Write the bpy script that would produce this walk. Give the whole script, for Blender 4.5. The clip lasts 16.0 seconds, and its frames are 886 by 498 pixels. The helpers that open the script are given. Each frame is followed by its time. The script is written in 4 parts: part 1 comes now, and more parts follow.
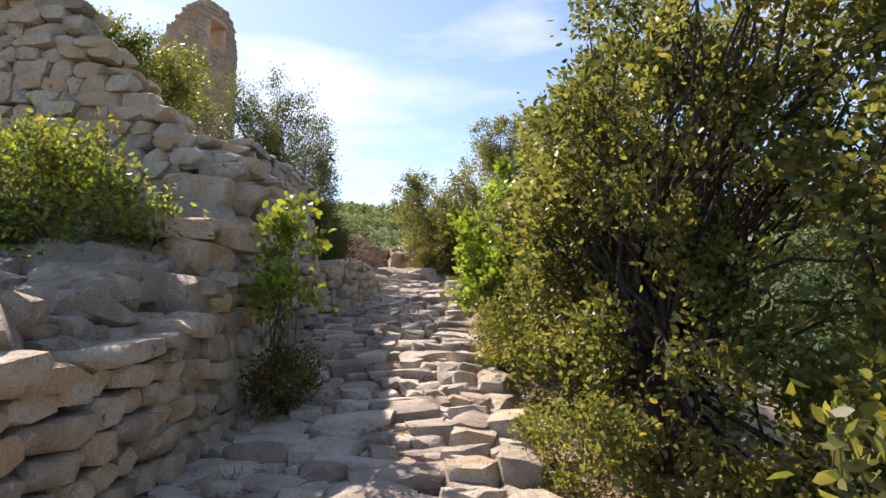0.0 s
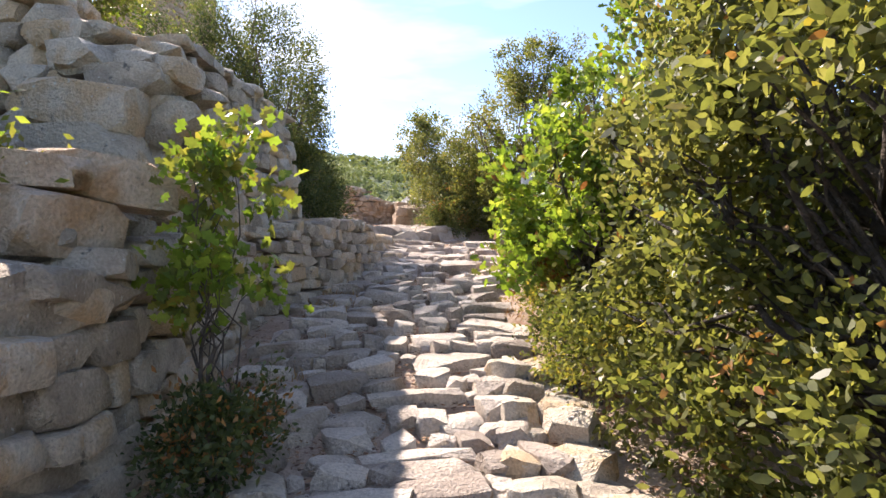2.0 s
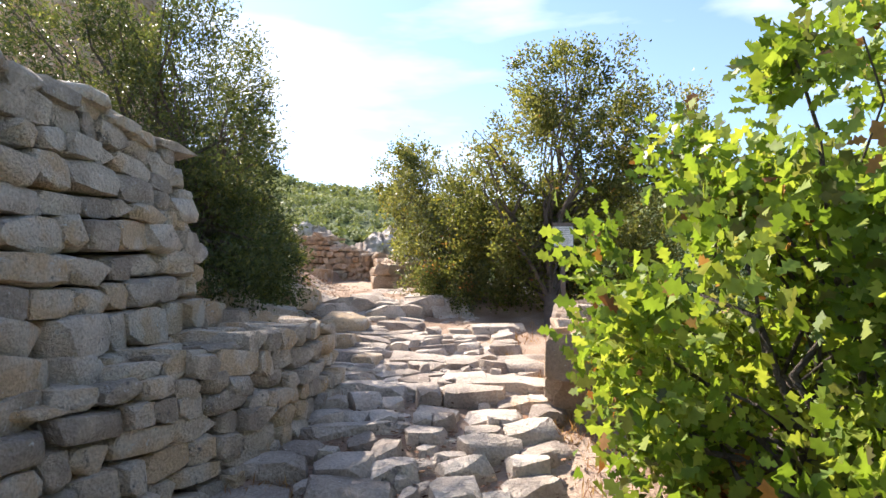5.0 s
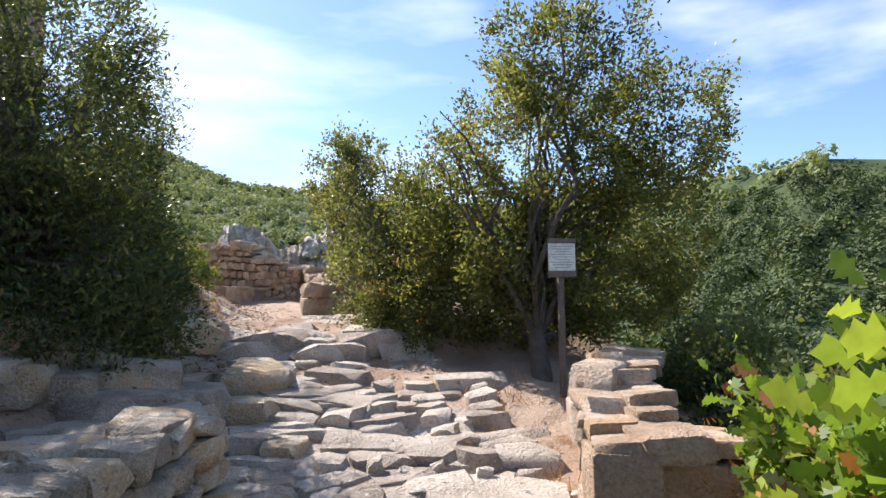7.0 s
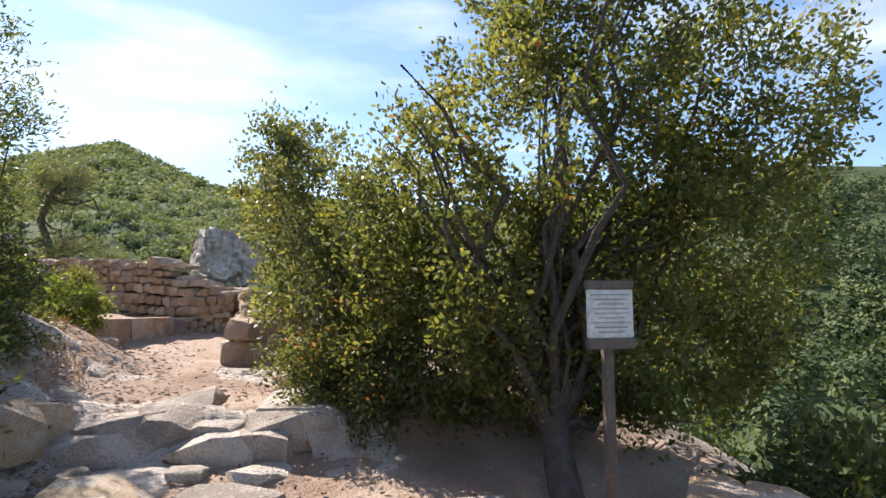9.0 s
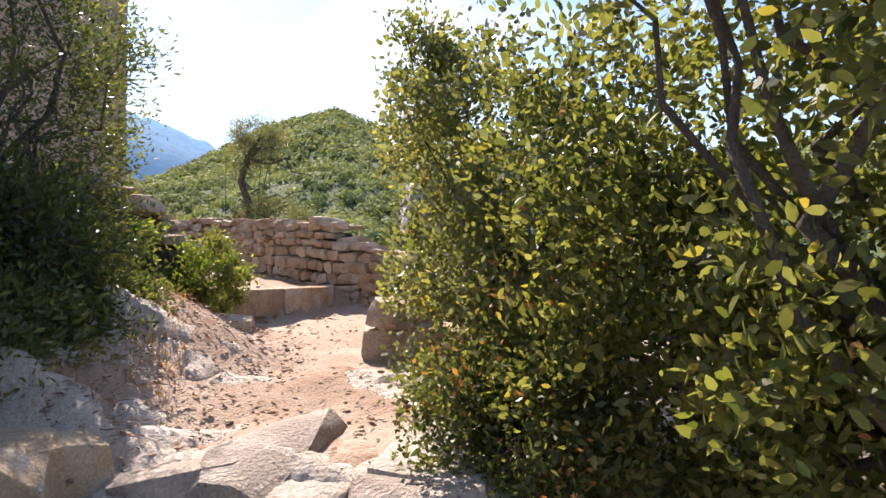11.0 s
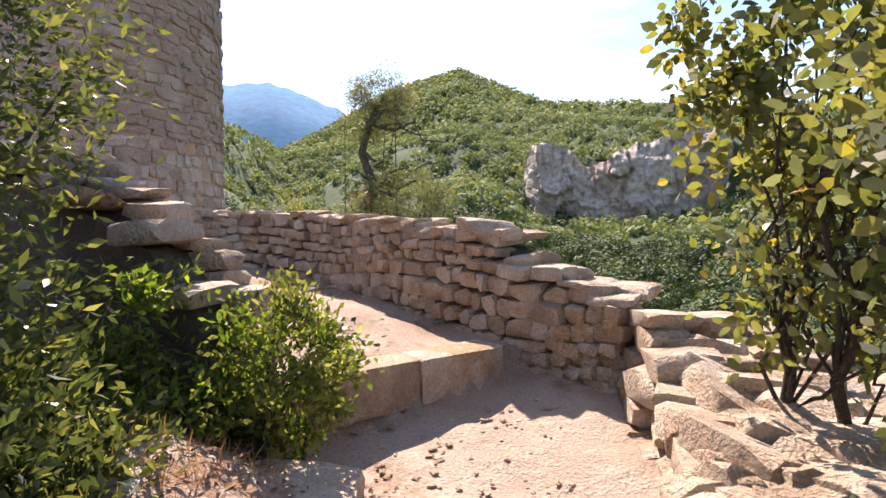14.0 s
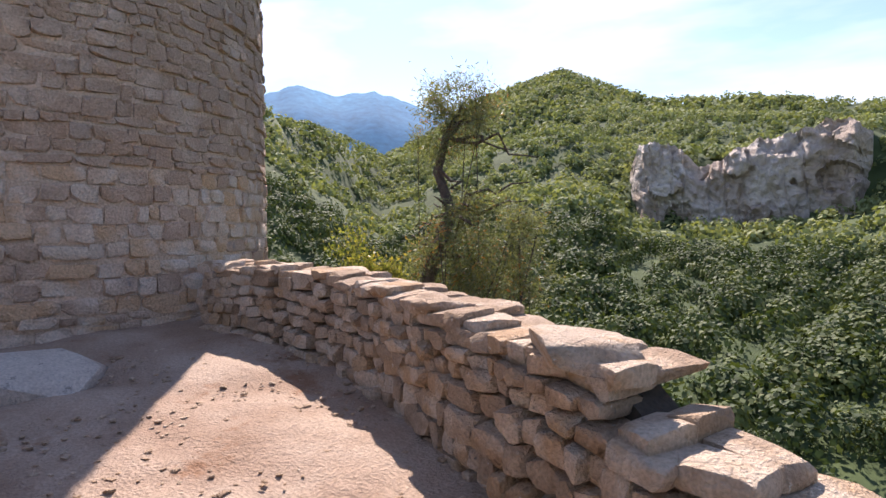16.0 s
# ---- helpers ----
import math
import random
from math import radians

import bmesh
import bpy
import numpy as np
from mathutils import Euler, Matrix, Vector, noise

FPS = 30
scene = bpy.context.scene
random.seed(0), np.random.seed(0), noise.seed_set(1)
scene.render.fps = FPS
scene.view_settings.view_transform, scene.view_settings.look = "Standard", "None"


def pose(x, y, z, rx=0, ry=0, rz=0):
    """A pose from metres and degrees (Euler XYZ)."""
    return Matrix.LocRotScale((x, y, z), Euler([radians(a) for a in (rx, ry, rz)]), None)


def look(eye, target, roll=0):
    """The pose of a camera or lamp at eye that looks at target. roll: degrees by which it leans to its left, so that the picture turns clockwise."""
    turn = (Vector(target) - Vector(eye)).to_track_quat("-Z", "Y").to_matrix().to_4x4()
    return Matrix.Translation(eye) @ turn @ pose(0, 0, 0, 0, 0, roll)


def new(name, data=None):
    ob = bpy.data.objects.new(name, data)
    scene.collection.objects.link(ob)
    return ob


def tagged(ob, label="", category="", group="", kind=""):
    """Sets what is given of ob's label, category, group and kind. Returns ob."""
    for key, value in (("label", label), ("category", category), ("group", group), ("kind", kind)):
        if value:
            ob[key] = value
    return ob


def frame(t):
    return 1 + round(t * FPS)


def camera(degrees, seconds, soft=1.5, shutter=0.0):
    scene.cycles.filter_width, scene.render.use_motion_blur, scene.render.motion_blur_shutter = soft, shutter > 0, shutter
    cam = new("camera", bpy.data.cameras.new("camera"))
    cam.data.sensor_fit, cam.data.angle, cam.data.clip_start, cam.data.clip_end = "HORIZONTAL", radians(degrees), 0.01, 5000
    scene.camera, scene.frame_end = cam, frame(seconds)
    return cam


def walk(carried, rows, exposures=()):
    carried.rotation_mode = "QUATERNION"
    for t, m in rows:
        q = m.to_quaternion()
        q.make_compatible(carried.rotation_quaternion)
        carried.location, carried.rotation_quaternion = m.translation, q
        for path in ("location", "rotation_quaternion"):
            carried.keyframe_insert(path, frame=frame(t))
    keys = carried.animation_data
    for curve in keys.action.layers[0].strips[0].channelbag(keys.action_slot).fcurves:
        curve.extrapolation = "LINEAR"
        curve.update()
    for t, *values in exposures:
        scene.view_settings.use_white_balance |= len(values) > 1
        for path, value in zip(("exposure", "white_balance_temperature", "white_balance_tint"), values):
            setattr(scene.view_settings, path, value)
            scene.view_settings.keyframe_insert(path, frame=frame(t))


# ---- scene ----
cam = camera(73.8, 16.0)
METRES, EYE, TILT, LEAN, TURN = 16.0, 1.5, 6.5, 0.0, 0.0
ROWS = [
    (0.0, 0.0, 0.0, 0.0, -0.0, 0.0, -0.0),
    (0.5, -0.0051, 0.0369, -0.0024, 0.27, -1.28, -0.01),
    (1.0, -0.0085, 0.0669, 0.0017, 0.58, -2.72, -0.03),
    (1.5, -0.0106, 0.1005, -0.0003, 0.71, -3.78, -0.02),
    (2.0, -0.0149, 0.1347, 0.0011, 0.29, -4.57, 0.0),
    (2.5, -0.0197, 0.1631, 0.0065, -0.09, -4.59, 0.08),
    (3.0, -0.0211, 0.1916, 0.0065, -0.72, -4.03, 0.04),
    (3.5, -0.023, 0.2255, 0.0068, -1.52, -3.24, -0.02),
    (4.0, -0.0233, 0.2585, 0.0169, -0.69, -2.59, 0.12),
    (6.5, -0.032, 0.3994, 0.031, -5.72, -1.28, -0.22),
    (7.0, -0.032, 0.4304, 0.0348, -7.52, -1.43, -0.36),
    (7.5, -0.0244, 0.4619, 0.0332, -8.58, -1.35, -0.43),
    (8.0, -0.0198, 0.4935, 0.0364, -10.12, -0.86, -0.64),
    (10.5, 0.0032, 0.6435, 0.0464, 1.94, -3.46, 0.32),
    (11.0, -0.0006, 0.6716, 0.0433, 9.69, -5.6, 1.19),
    (11.5, -0.0087, 0.7038, 0.0439, 16.21, -6.45, 1.94),
    (12.0, -0.0164, 0.7334, 0.0424, 21.33, -6.49, 2.46),
    (12.5, -0.033, 0.7592, 0.0444, 24.06, -5.8, 2.64),
    (13.0, -0.0562, 0.7849, 0.0519, 23.53, -6.32, 2.62),
    (13.5, -0.0699, 0.8125, 0.0551, 22.07, -7.59, 2.61),
    (14.0, -0.0809, 0.8397, 0.055, 21.51, -8.96, 2.67),
    (14.5, -0.0915, 0.8712, 0.0647, 22.18, -9.52, 2.84),
    (15.0, -0.0973, 0.8998, 0.0688, 24.39, -9.62, 3.23),
    (15.5, -0.1056, 0.9306, 0.0689, 27.55, -9.32, 3.6),
    (16.0, -0.1169, 0.9604, 0.0693, 31.18, -8.07, 4.01),
]
walk(cam, [(t, pose(0, 0, EYE, TILT, LEAN, TURN) @ pose(METRES * x, METRES * y, METRES * z, 90 + pitch, roll, yaw)) for t, x, y, z, yaw, pitch, roll in ROWS],
     exposures=[(0.0, 0.95, 7000, 18), (1.0, 1.15, 6900, 18), (2.0, 1.40, 6700, 18), (3.0, 1.70, 6700, 18), (3.5, 1.80, 6800, 17), (4.2, 1.70, 6900, 16), (6.3, 0.95, 6250, 13), (8.2, 0.92, 6250, 13), (10.3, 1.15, 6700, 18), (12.0, 1.30, 6800, 20), (13.5, 1.30, 6800, 20), (14.5, 1.10, 6700, 21), (16.0, 0.92, 6600, 22)])


# ---- light ----
SUN_AZ, SUN_EL = 38.0, 45.0          # degrees to the left of +y, above the horizon
world = bpy.data.worlds.new("sky")
scene.world = world
world.use_nodes = True
wn, wl = world.node_tree.nodes, world.node_tree.links
wn.clear()
sky = wn.new("ShaderNodeTexSky")
sky.sky_type, sky.sun_disc = "NISHITA", False
sky.sun_elevation, sky.sun_rotation = radians(SUN_EL), radians(-SUN_AZ)
sky.dust_density, sky.ozone_density = 0.3, 3.0
tc = wn.new("ShaderNodeTexCoord")
mp = wn.new("ShaderNodeMapping")
mp.inputs["Scale"].default_value = (1.2, 2.2, 5.0)
cloud = wn.new("ShaderNodeTexNoise")
cloud.inputs["Scale"].default_value, cloud.inputs["Detail"].default_value = 1.6, 6
ramp = wn.new("ShaderNodeValToRGB")
ramp.color_ramp.elements[0].position, ramp.color_ramp.elements[1].position = 0.52, 0.88
mixw = wn.new("ShaderNodeMixRGB")
mixw.inputs[2].default_value = (7.0, 7.2, 7.5, 1)
bg = wn.new("ShaderNodeBackground")
bg.inputs[1].default_value = 0.115
outw = wn.new("ShaderNodeOutputWorld")
wl.new(tc.outputs["Generated"], mp.inputs[0]); wl.new(mp.outputs[0], cloud.inputs[0])
wl.new(cloud.outputs[0], ramp.inputs[0]); wl.new(ramp.outputs[0], mixw.inputs[0])
wl.new(sky.outputs[0], mixw.inputs[1]); wl.new(mixw.outputs[0], bg.inputs[0]); wl.new(bg.outputs[0], outw.inputs[0])
sun = new("sun", bpy.data.lights.new("sun", "SUN"))
sun.data.energy, sun.data.angle, sun.data.color = 5.0, radians(0.6), (1.0, 0.93, 0.82)
sd = Vector((-math.sin(radians(SUN_AZ)) * math.cos(radians(SUN_EL)), math.cos(radians(SUN_AZ)) * math.cos(radians(SUN_EL)), math.sin(radians(SUN_EL))))
sun.matrix_world = look(sd * 60, (0, 0, 0))


# ---- materials ----
def material(name, colours, rough=0.85, scale=6.0, fine=60.0, bump=0.5, rand="object", spread=0.25, translucent=0.0, stain=None, bump_dist=0.02, lichen=None):
    """Procedural surface: colours mixed by coarse and fine noise, varied from piece to piece."""
    m = bpy.data.materials.new(name)
    m.use_nodes = True
    n, l = m.node_tree.nodes, m.node_tree.links
    b = n["Principled BSDF"]
    b.inputs["Roughness"].default_value = rough
    b.inputs["Specular IOR Level"].default_value = 0.3
    co = n.new("ShaderNodeTexCoord")
    geo = n.new("ShaderNodeNewGeometry")
    oi = n.new("ShaderNodeObjectInfo")
    pick = {"object": oi.outputs["Random"], "island": geo.outputs["Random Per Island"]}[rand]
    pos = geo.outputs["Position"]
    n1 = n.new("ShaderNodeTexNoise"); n1.inputs["Scale"].default_value = scale; n1.inputs["Detail"].default_value = 5
    n2 = n.new("ShaderNodeTexNoise"); n2.inputs["Scale"].default_value = fine; n2.inputs["Detail"].default_value = 6
    l.new(pos, n1.inputs[0]); l.new(pos, n2.inputs[0])
    add = n.new("ShaderNodeMath"); add.operation = "MULTIPLY_ADD"
    add.inputs[1].default_value = spread * 2
    l.new(pick, add.inputs[0]); l.new(n1.outputs[0], add.inputs[2])
    sub = n.new("ShaderNodeMath"); sub.operation = "SUBTRACT"; sub.inputs[1].default_value = spread
    l.new(add.outputs[0], sub.inputs[0])
    r = n.new("ShaderNodeValToRGB")
    els = r.color_ramp.elements
    while len(els) < len(colours):
        els.new(0.5)
    for i, c in enumerate(colours):
        els[i].position = 0.28 + 0.44 * i / (len(colours) - 1)
        els[i].color = (*c, 1)
    l.new(sub.outputs[0], r.inputs[0])
    hv = n.new("ShaderNodeHueSaturation")
    mv = n.new("ShaderNodeMapRange")
    mv.inputs[1].default_value, mv.inputs[2].default_value, mv.inputs[3].default_value, mv.inputs[4].default_value = 0.25, 0.75, 0.76, 1.24
    l.new(n2.outputs[0], mv.inputs[0]); l.new(mv.outputs[0], hv.inputs["Value"]); l.new(r.outputs[0], hv.inputs["Color"])
    col = hv.outputs[0]
    if stain:
        n3 = n.new("ShaderNodeTexNoise"); n3.inputs["Scale"].default_value = stain[1]; n3.inputs["Detail"].default_value = 8
        n3.inputs["Roughness"].default_value = 0.7
        l.new(pos, n3.inputs[0])
        r3 = n.new("ShaderNodeValToRGB")
        r3.color_ramp.elements[0].position, r3.color_ramp.elements[1].position = stain[2], stain[2] + 0.08
        mx = n.new("ShaderNodeMixRGB"); mx.inputs[2].default_value = (*stain[0], 1)
        l.new(n3.outputs[0], r3.inputs[0]); l.new(r3.outputs[0], mx.inputs[0]); l.new(col, mx.inputs[1])
        col = mx.outputs[0]
    if lichen:
        n4 = n.new("ShaderNodeTexNoise"); n4.inputs["Scale"].default_value = lichen[1]; n4.inputs["Detail"].default_value = 4
        n4.inputs["Roughness"].default_value = 0.65
        shift = n.new("ShaderNodeVectorMath"); shift.operation = "ADD"; shift.inputs[1].default_value = (17.3, 5.1, 9.7)
        l.new(pos, shift.inputs[0]); l.new(shift.outputs[0], n4.inputs[0])
        r4 = n.new("ShaderNodeValToRGB")
        r4.color_ramp.elements[0].position, r4.color_ramp.elements[1].position = lichen[2], lichen[2] + 0.05
        mx4 = n.new("ShaderNodeMixRGB"); mx4.inputs[2].default_value = (*lichen[0], 1)
        l.new(n4.outputs[0], r4.inputs[0]); l.new(r4.outputs[0], mx4.inputs[0]); l.new(col, mx4.inputs[1])
        col = mx4.outputs[0]
    l.new(col, b.inputs["Base Color"])
    if bump:
        bp = n.new("ShaderNodeBump"); bp.inputs["Strength"].default_value = bump; bp.inputs["Distance"].default_value = bump_dist
        mm = n.new("ShaderNodeMath"); mm.operation = "ADD"
        n5 = n.new("ShaderNodeTexNoise"); n5.inputs["Scale"].default_value = (scale * fine) ** 0.5; n5.inputs["Detail"].default_value = 6
        n5.inputs["Roughness"].default_value = 0.7
        l.new(pos, n5.inputs[0])
        m2 = n.new("ShaderNodeMath"); m2.operation = "MULTIPLY_ADD"; m2.inputs[1].default_value = 1.8
        l.new(n5.outputs[0], m2.inputs[0]); l.new(n1.outputs[0], m2.inputs[2])
        l.new(m2.outputs[0], mm.inputs[0]); l.new(n2.outputs[0], mm.inputs[1])
        l.new(mm.outputs[0], bp.inputs["Height"]); l.new(bp.outputs[0], b.inputs["Normal"])
    if translucent:
        tr = n.new("ShaderNodeBsdfTranslucent")
        ms = n.new("ShaderNodeMixShader"); ms.inputs[0].default_value = translucent
        gain = n.new("ShaderNodeMixRGB"); gain.blend_type = "MULTIPLY"; gain.inputs[0].default_value = 1.0
        gain.inputs[2].default_value = (1.5, 1.45, 0.7, 1)
        l.new(col, gain.inputs[1]); l.new(gain.outputs[0], tr.inputs[0])
        l.new(b.outputs[0], ms.inputs[1]); l.new(tr.outputs[0], ms.inputs[2])
        l.new(ms.outputs[0], n["Material Output"].inputs[0])
    return m


STONE = material("limestone", [(0.37, 0.31, 0.25), (0.52, 0.44, 0.35), (0.63, 0.55, 0.45), (0.58, 0.43, 0.28)], 0.9, 5, 70, 0.9, stain=((0.13, 0.125, 0.12), 11.0, 0.61), bump_dist=0.03, lichen=((0.62, 0.60, 0.55), 26.0, 0.64))
STONE_WARM = material("warm_limestone", [(0.40, 0.28, 0.19), (0.53, 0.39, 0.28), (0.62, 0.50, 0.39), (0.50, 0.33, 0.20)], 0.9, 4, 60, 0.9, stain=((0.19, 0.17, 0.155), 10.0, 0.63), bump_dist=0.03, lichen=((0.66, 0.60, 0.52), 22.0, 0.66))
SLAB = material("worn_paving", [(0.33, 0.27, 0.225), (0.48, 0.405, 0.34), (0.61, 0.53, 0.455)], 0.85, 4, 55, 0.9, stain=((0.21, 0.18, 0.165), 8.0, 0.59), bump_dist=0.025, lichen=((0.60, 0.55, 0.50), 19.0, 0.65))
TOWER_STONE = material("tower_masonry", [(0.50, 0.355, 0.26), (0.66, 0.50, 0.385), (0.71, 0.585, 0.475), (0.65, 0.44, 0.28)], 0.92, 2.5, 50, 0.9, spread=0.3, stain=((0.27, 0.24, 0.225), 3.0, 0.64), bump_dist=0.03)
MORTAR = material("lime_mortar", [(0.54, 0.40, 0.29), (0.66, 0.50, 0.38)], 0.95, 3, 50, 0.9)
# earth core of the walls, coloured near black to give the stone gaps their shade
CORE = material("shaded_earth_fill", [(0.06, 0.05, 0.04), (0.12, 0.09, 0.07)], 1.0, 5, 40, 0.5)
BARK = material("bark", [(0.07, 0.055, 0.045), (0.16, 0.13, 0.11)], 0.95, 14, 90, 0.9)
LEAF_OAK = material("oak_leaf", [(0.065, 0.08, 0.03), (0.13, 0.142, 0.05), (0.165, 0.175, 0.065), (0.205, 0.20, 0.085)], 0.42, 0.9, 30, 0, "island", 0.22, 0.55)
LEAF_DARK = material("evergreen_leaf", [(0.045, 0.065, 0.028), (0.085, 0.11, 0.045), (0.13, 0.15, 0.06)], 0.4, 0.9, 30, 0, "island", 0.2, 0.42)
LEAF_BRIGHT = material("young_leaf", [(0.12, 0.19, 0.03), (0.20, 0.29, 0.045), (0.31, 0.36, 0.07)], 0.45, 1.2, 30, 0, "island", 0.25, 0.45)
LEAF_YELLOW = material("yellowing_leaf", [(0.11, 0.14, 0.035), (0.20, 0.21, 0.055), (0.32, 0.26, 0.06)], 0.45, 1.2, 30, 0, "island", 0.25, 0.45)
LEAF_DRY = material("dry_leaf", [(0.22, 0.09, 0.04), (0.42, 0.20, 0.07), (0.36, 0.22, 0.12)], 0.8, 2, 30, 0, "island", 0.25, 0.3)
LEAF_PALE = material("pale_leaf", [(0.10, 0.12, 0.07), (0.17, 0.19, 0.11), (0.22, 0.24, 0.15)], 0.5, 1, 30, 0, "island", 0.2, 0.35)
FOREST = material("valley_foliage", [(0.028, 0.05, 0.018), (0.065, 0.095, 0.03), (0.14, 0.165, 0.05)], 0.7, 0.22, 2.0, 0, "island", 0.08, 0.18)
# paler copy of the valley foliage: haze over the far hills mixed into the colour
FOREST_HAZED = material("hazed_hill_foliage", [(0.12, 0.155, 0.065), (0.21, 0.245, 0.105), (0.31, 0.33, 0.15)], 0.8, 0.05, 0.5, 0, "island", 0.08, 0.25)
CLIFF = material("cliff_rock", [(0.46, 0.37, 0.30), (0.64, 0.57, 0.51), (0.76, 0.70, 0.64)], 0.95, 0.08, 0.6, 1.0, stain=((0.30, 0.25, 0.22), 0.22, 0.62), bump_dist=1.5)
METAL = material("weathered_sign", [(0.55, 0.54, 0.52), (0.68, 0.67, 0.65)], 0.5, 5, 40, 0.1)
POST = material("dark_post", [(0.10, 0.08, 0.07), (0.16, 0.13, 0.11)], 0.7, 6, 50, 0.3)


# ---- ground ----
def lerp_table(v, xs, ys):
    return np.interp(v, xs, ys)


def centre(y):
    return lerp_table(y, [-4, 0, 5, 7, 10, 12, 14, 15.5, 17, 19], [-0.3, -0.3, -0.45, -0.5, -0.25, -0.5, -1.5, -2.1, -3.6, -5])


def profile(y):
    return lerp_table(y, [-30, -4, 0, 4, 5.5, 6.7, 9, 10.6, 12.4, 12.8, 13.05, 14, 15.5, 17, 19], [-3, -0.4, 0.0, 0.48, 0.75, 1.08, 1.6, 1.88, 2.2, 2.28, 2.47, 2.58, 2.72, 2.83, 2.9])


def smooth(a, b, v):
    k = np.clip((v - a) / (b - a), 0, 1)
    return k * k * (3 - 2 * k)


# outer edge of the plateau: right of it the ground falls into the valley
EDGE_Y = [-60, 0, 9, 11.5, 14.0, 15.4, 16.8, 17.8, 18.6, 19.0, 19.4, 19.6]
EDGE_X = [6, 1.6, 1.9, 1.9, 0.9, 0.4, -0.3, -1.6, -3.0, -4.6, -6.0, -40]


def outside(x, y):
    """Rough distance beyond the plateau's edge."""
    e = lerp_table(y, EDGE_Y, EDGE_X)
    d = x - e
    north = y - (19.6 + 0.15 * np.clip(-x - 10, 0, 50))
    return np.maximum(np.minimum(np.clip(d, -5, 90) * 0.85, 60), np.clip(north, -5, 60))


CREST_AZ = [-180, -90, -60, -42, -34, -20, -6, 5, 12, 20, 26, 33, 37, 41, 47, 56, 75, 120, 180]
CREST_EL = [2, 6, 9.6, 11.3, 10.6, 9.2, 8.8, 10.3, 10.7, 13.9, 12.2, 8.2, 6.2, 8.2, 10.0, 11.0, 10.5, 4, 2]
CREST_D = [300, 240, 170, 160, 180, 250, 330, 450, 500, 620, 640, 600, 500, 300, 220, 180, 200, 300, 300]


def height(x, y):
    x, y = np.asarray(x, float), np.asarray(y, float)
    p = profile(y)
    off = x - centre(y)
    z = p + 0.05 * np.clip(np.abs(off) - 0.7, 0, 3)
    # left side: banks held by the dry-stone walls
    bank1 = smooth(-1.75, -2.1, x) * (1 - smooth(5.4, 5.8, y)) * (0.88 + 0.06 * np.clip(y, -1, 6) + 0.3 * smooth(-1.9, -3.2, x) * smooth(2.5, 4.5, y))
    bank2 = smooth(-2.15, -2.5, x) * smooth(6.15, 6.45, y) * (1 - smooth(7.6, 9.3, y)) * (2.9 - p + 0.7 * np.clip(-x - 2.4, 0, 2.5))
    bank3 = smooth(-1.6, -3.2, x) * smooth(8.2, 9.6, y) * (1 - smooth(14.5, 15.6, y)) * 0.6
    z = z + np.maximum(bank1, 0) + np.maximum(bank2, 0) + bank3
    # terrace beyond the stone step
    beyond = -(x + 2.90) * 0.83 + (y - 15.98) * 0.55
    terr = 3.04 + 0.085 * np.clip(beyond, 0, 5)
    z = np.where(y > 14.6, z + (terr - z) * smooth(0.0, 0.08, beyond) * smooth(14.6, 15.2, y), z)
    s = outside(x, y)
    fall = np.where(s > 0, 0.15 * np.clip(s, 0, 1) + 0.62 * np.clip(s - 0.6, 0, None), 0)
    zl = z - fall
    r = np.hypot(x + 2, y - 15)
    az = np.degrees(np.arctan2(-(x + 2), y - 15))
    D = np.interp(az, CREST_AZ, CREST_D)
    zc = 4 + D * np.tan(np.radians(np.interp(az, CREST_AZ, CREST_EL)))
    k = np.clip((r - 42) / (D - 42), 0, 1)
    hill = -17 + (zc + 17) * (0.55 * k + 0.45 * k * k)
    hill = hill - np.clip(r - D, 0, None) * 0.35
    wob = np.sin(x * 0.031 + 1.3 * np.sin(y * 0.017)) * np.cos(y * 0.027 + np.sin(x * 0.013)) * 0.05 * np.clip(r - 60, 0, 200) * (1 - smooth(0.6, 1.0, k))
    hill = hill + wob
    rim = smooth(206, 222, r) * smooth(-9, -3, az) * (1 - smooth(11, 15, az)) * 16 * (1 - smooth(230, 300, r))
    hill = hill + rim
    hill = hill - 6 * smooth(105, 165, r) * (1 - smooth(206, 216, r)) * smooth(-10, -4, az) * (1 - smooth(13, 17, az))
    far = smooth(38, 52, r)
    return np.where(far > 0, np.maximum(zl, -17) * (1 - far) + hill * far, np.maximum(zl, -17))


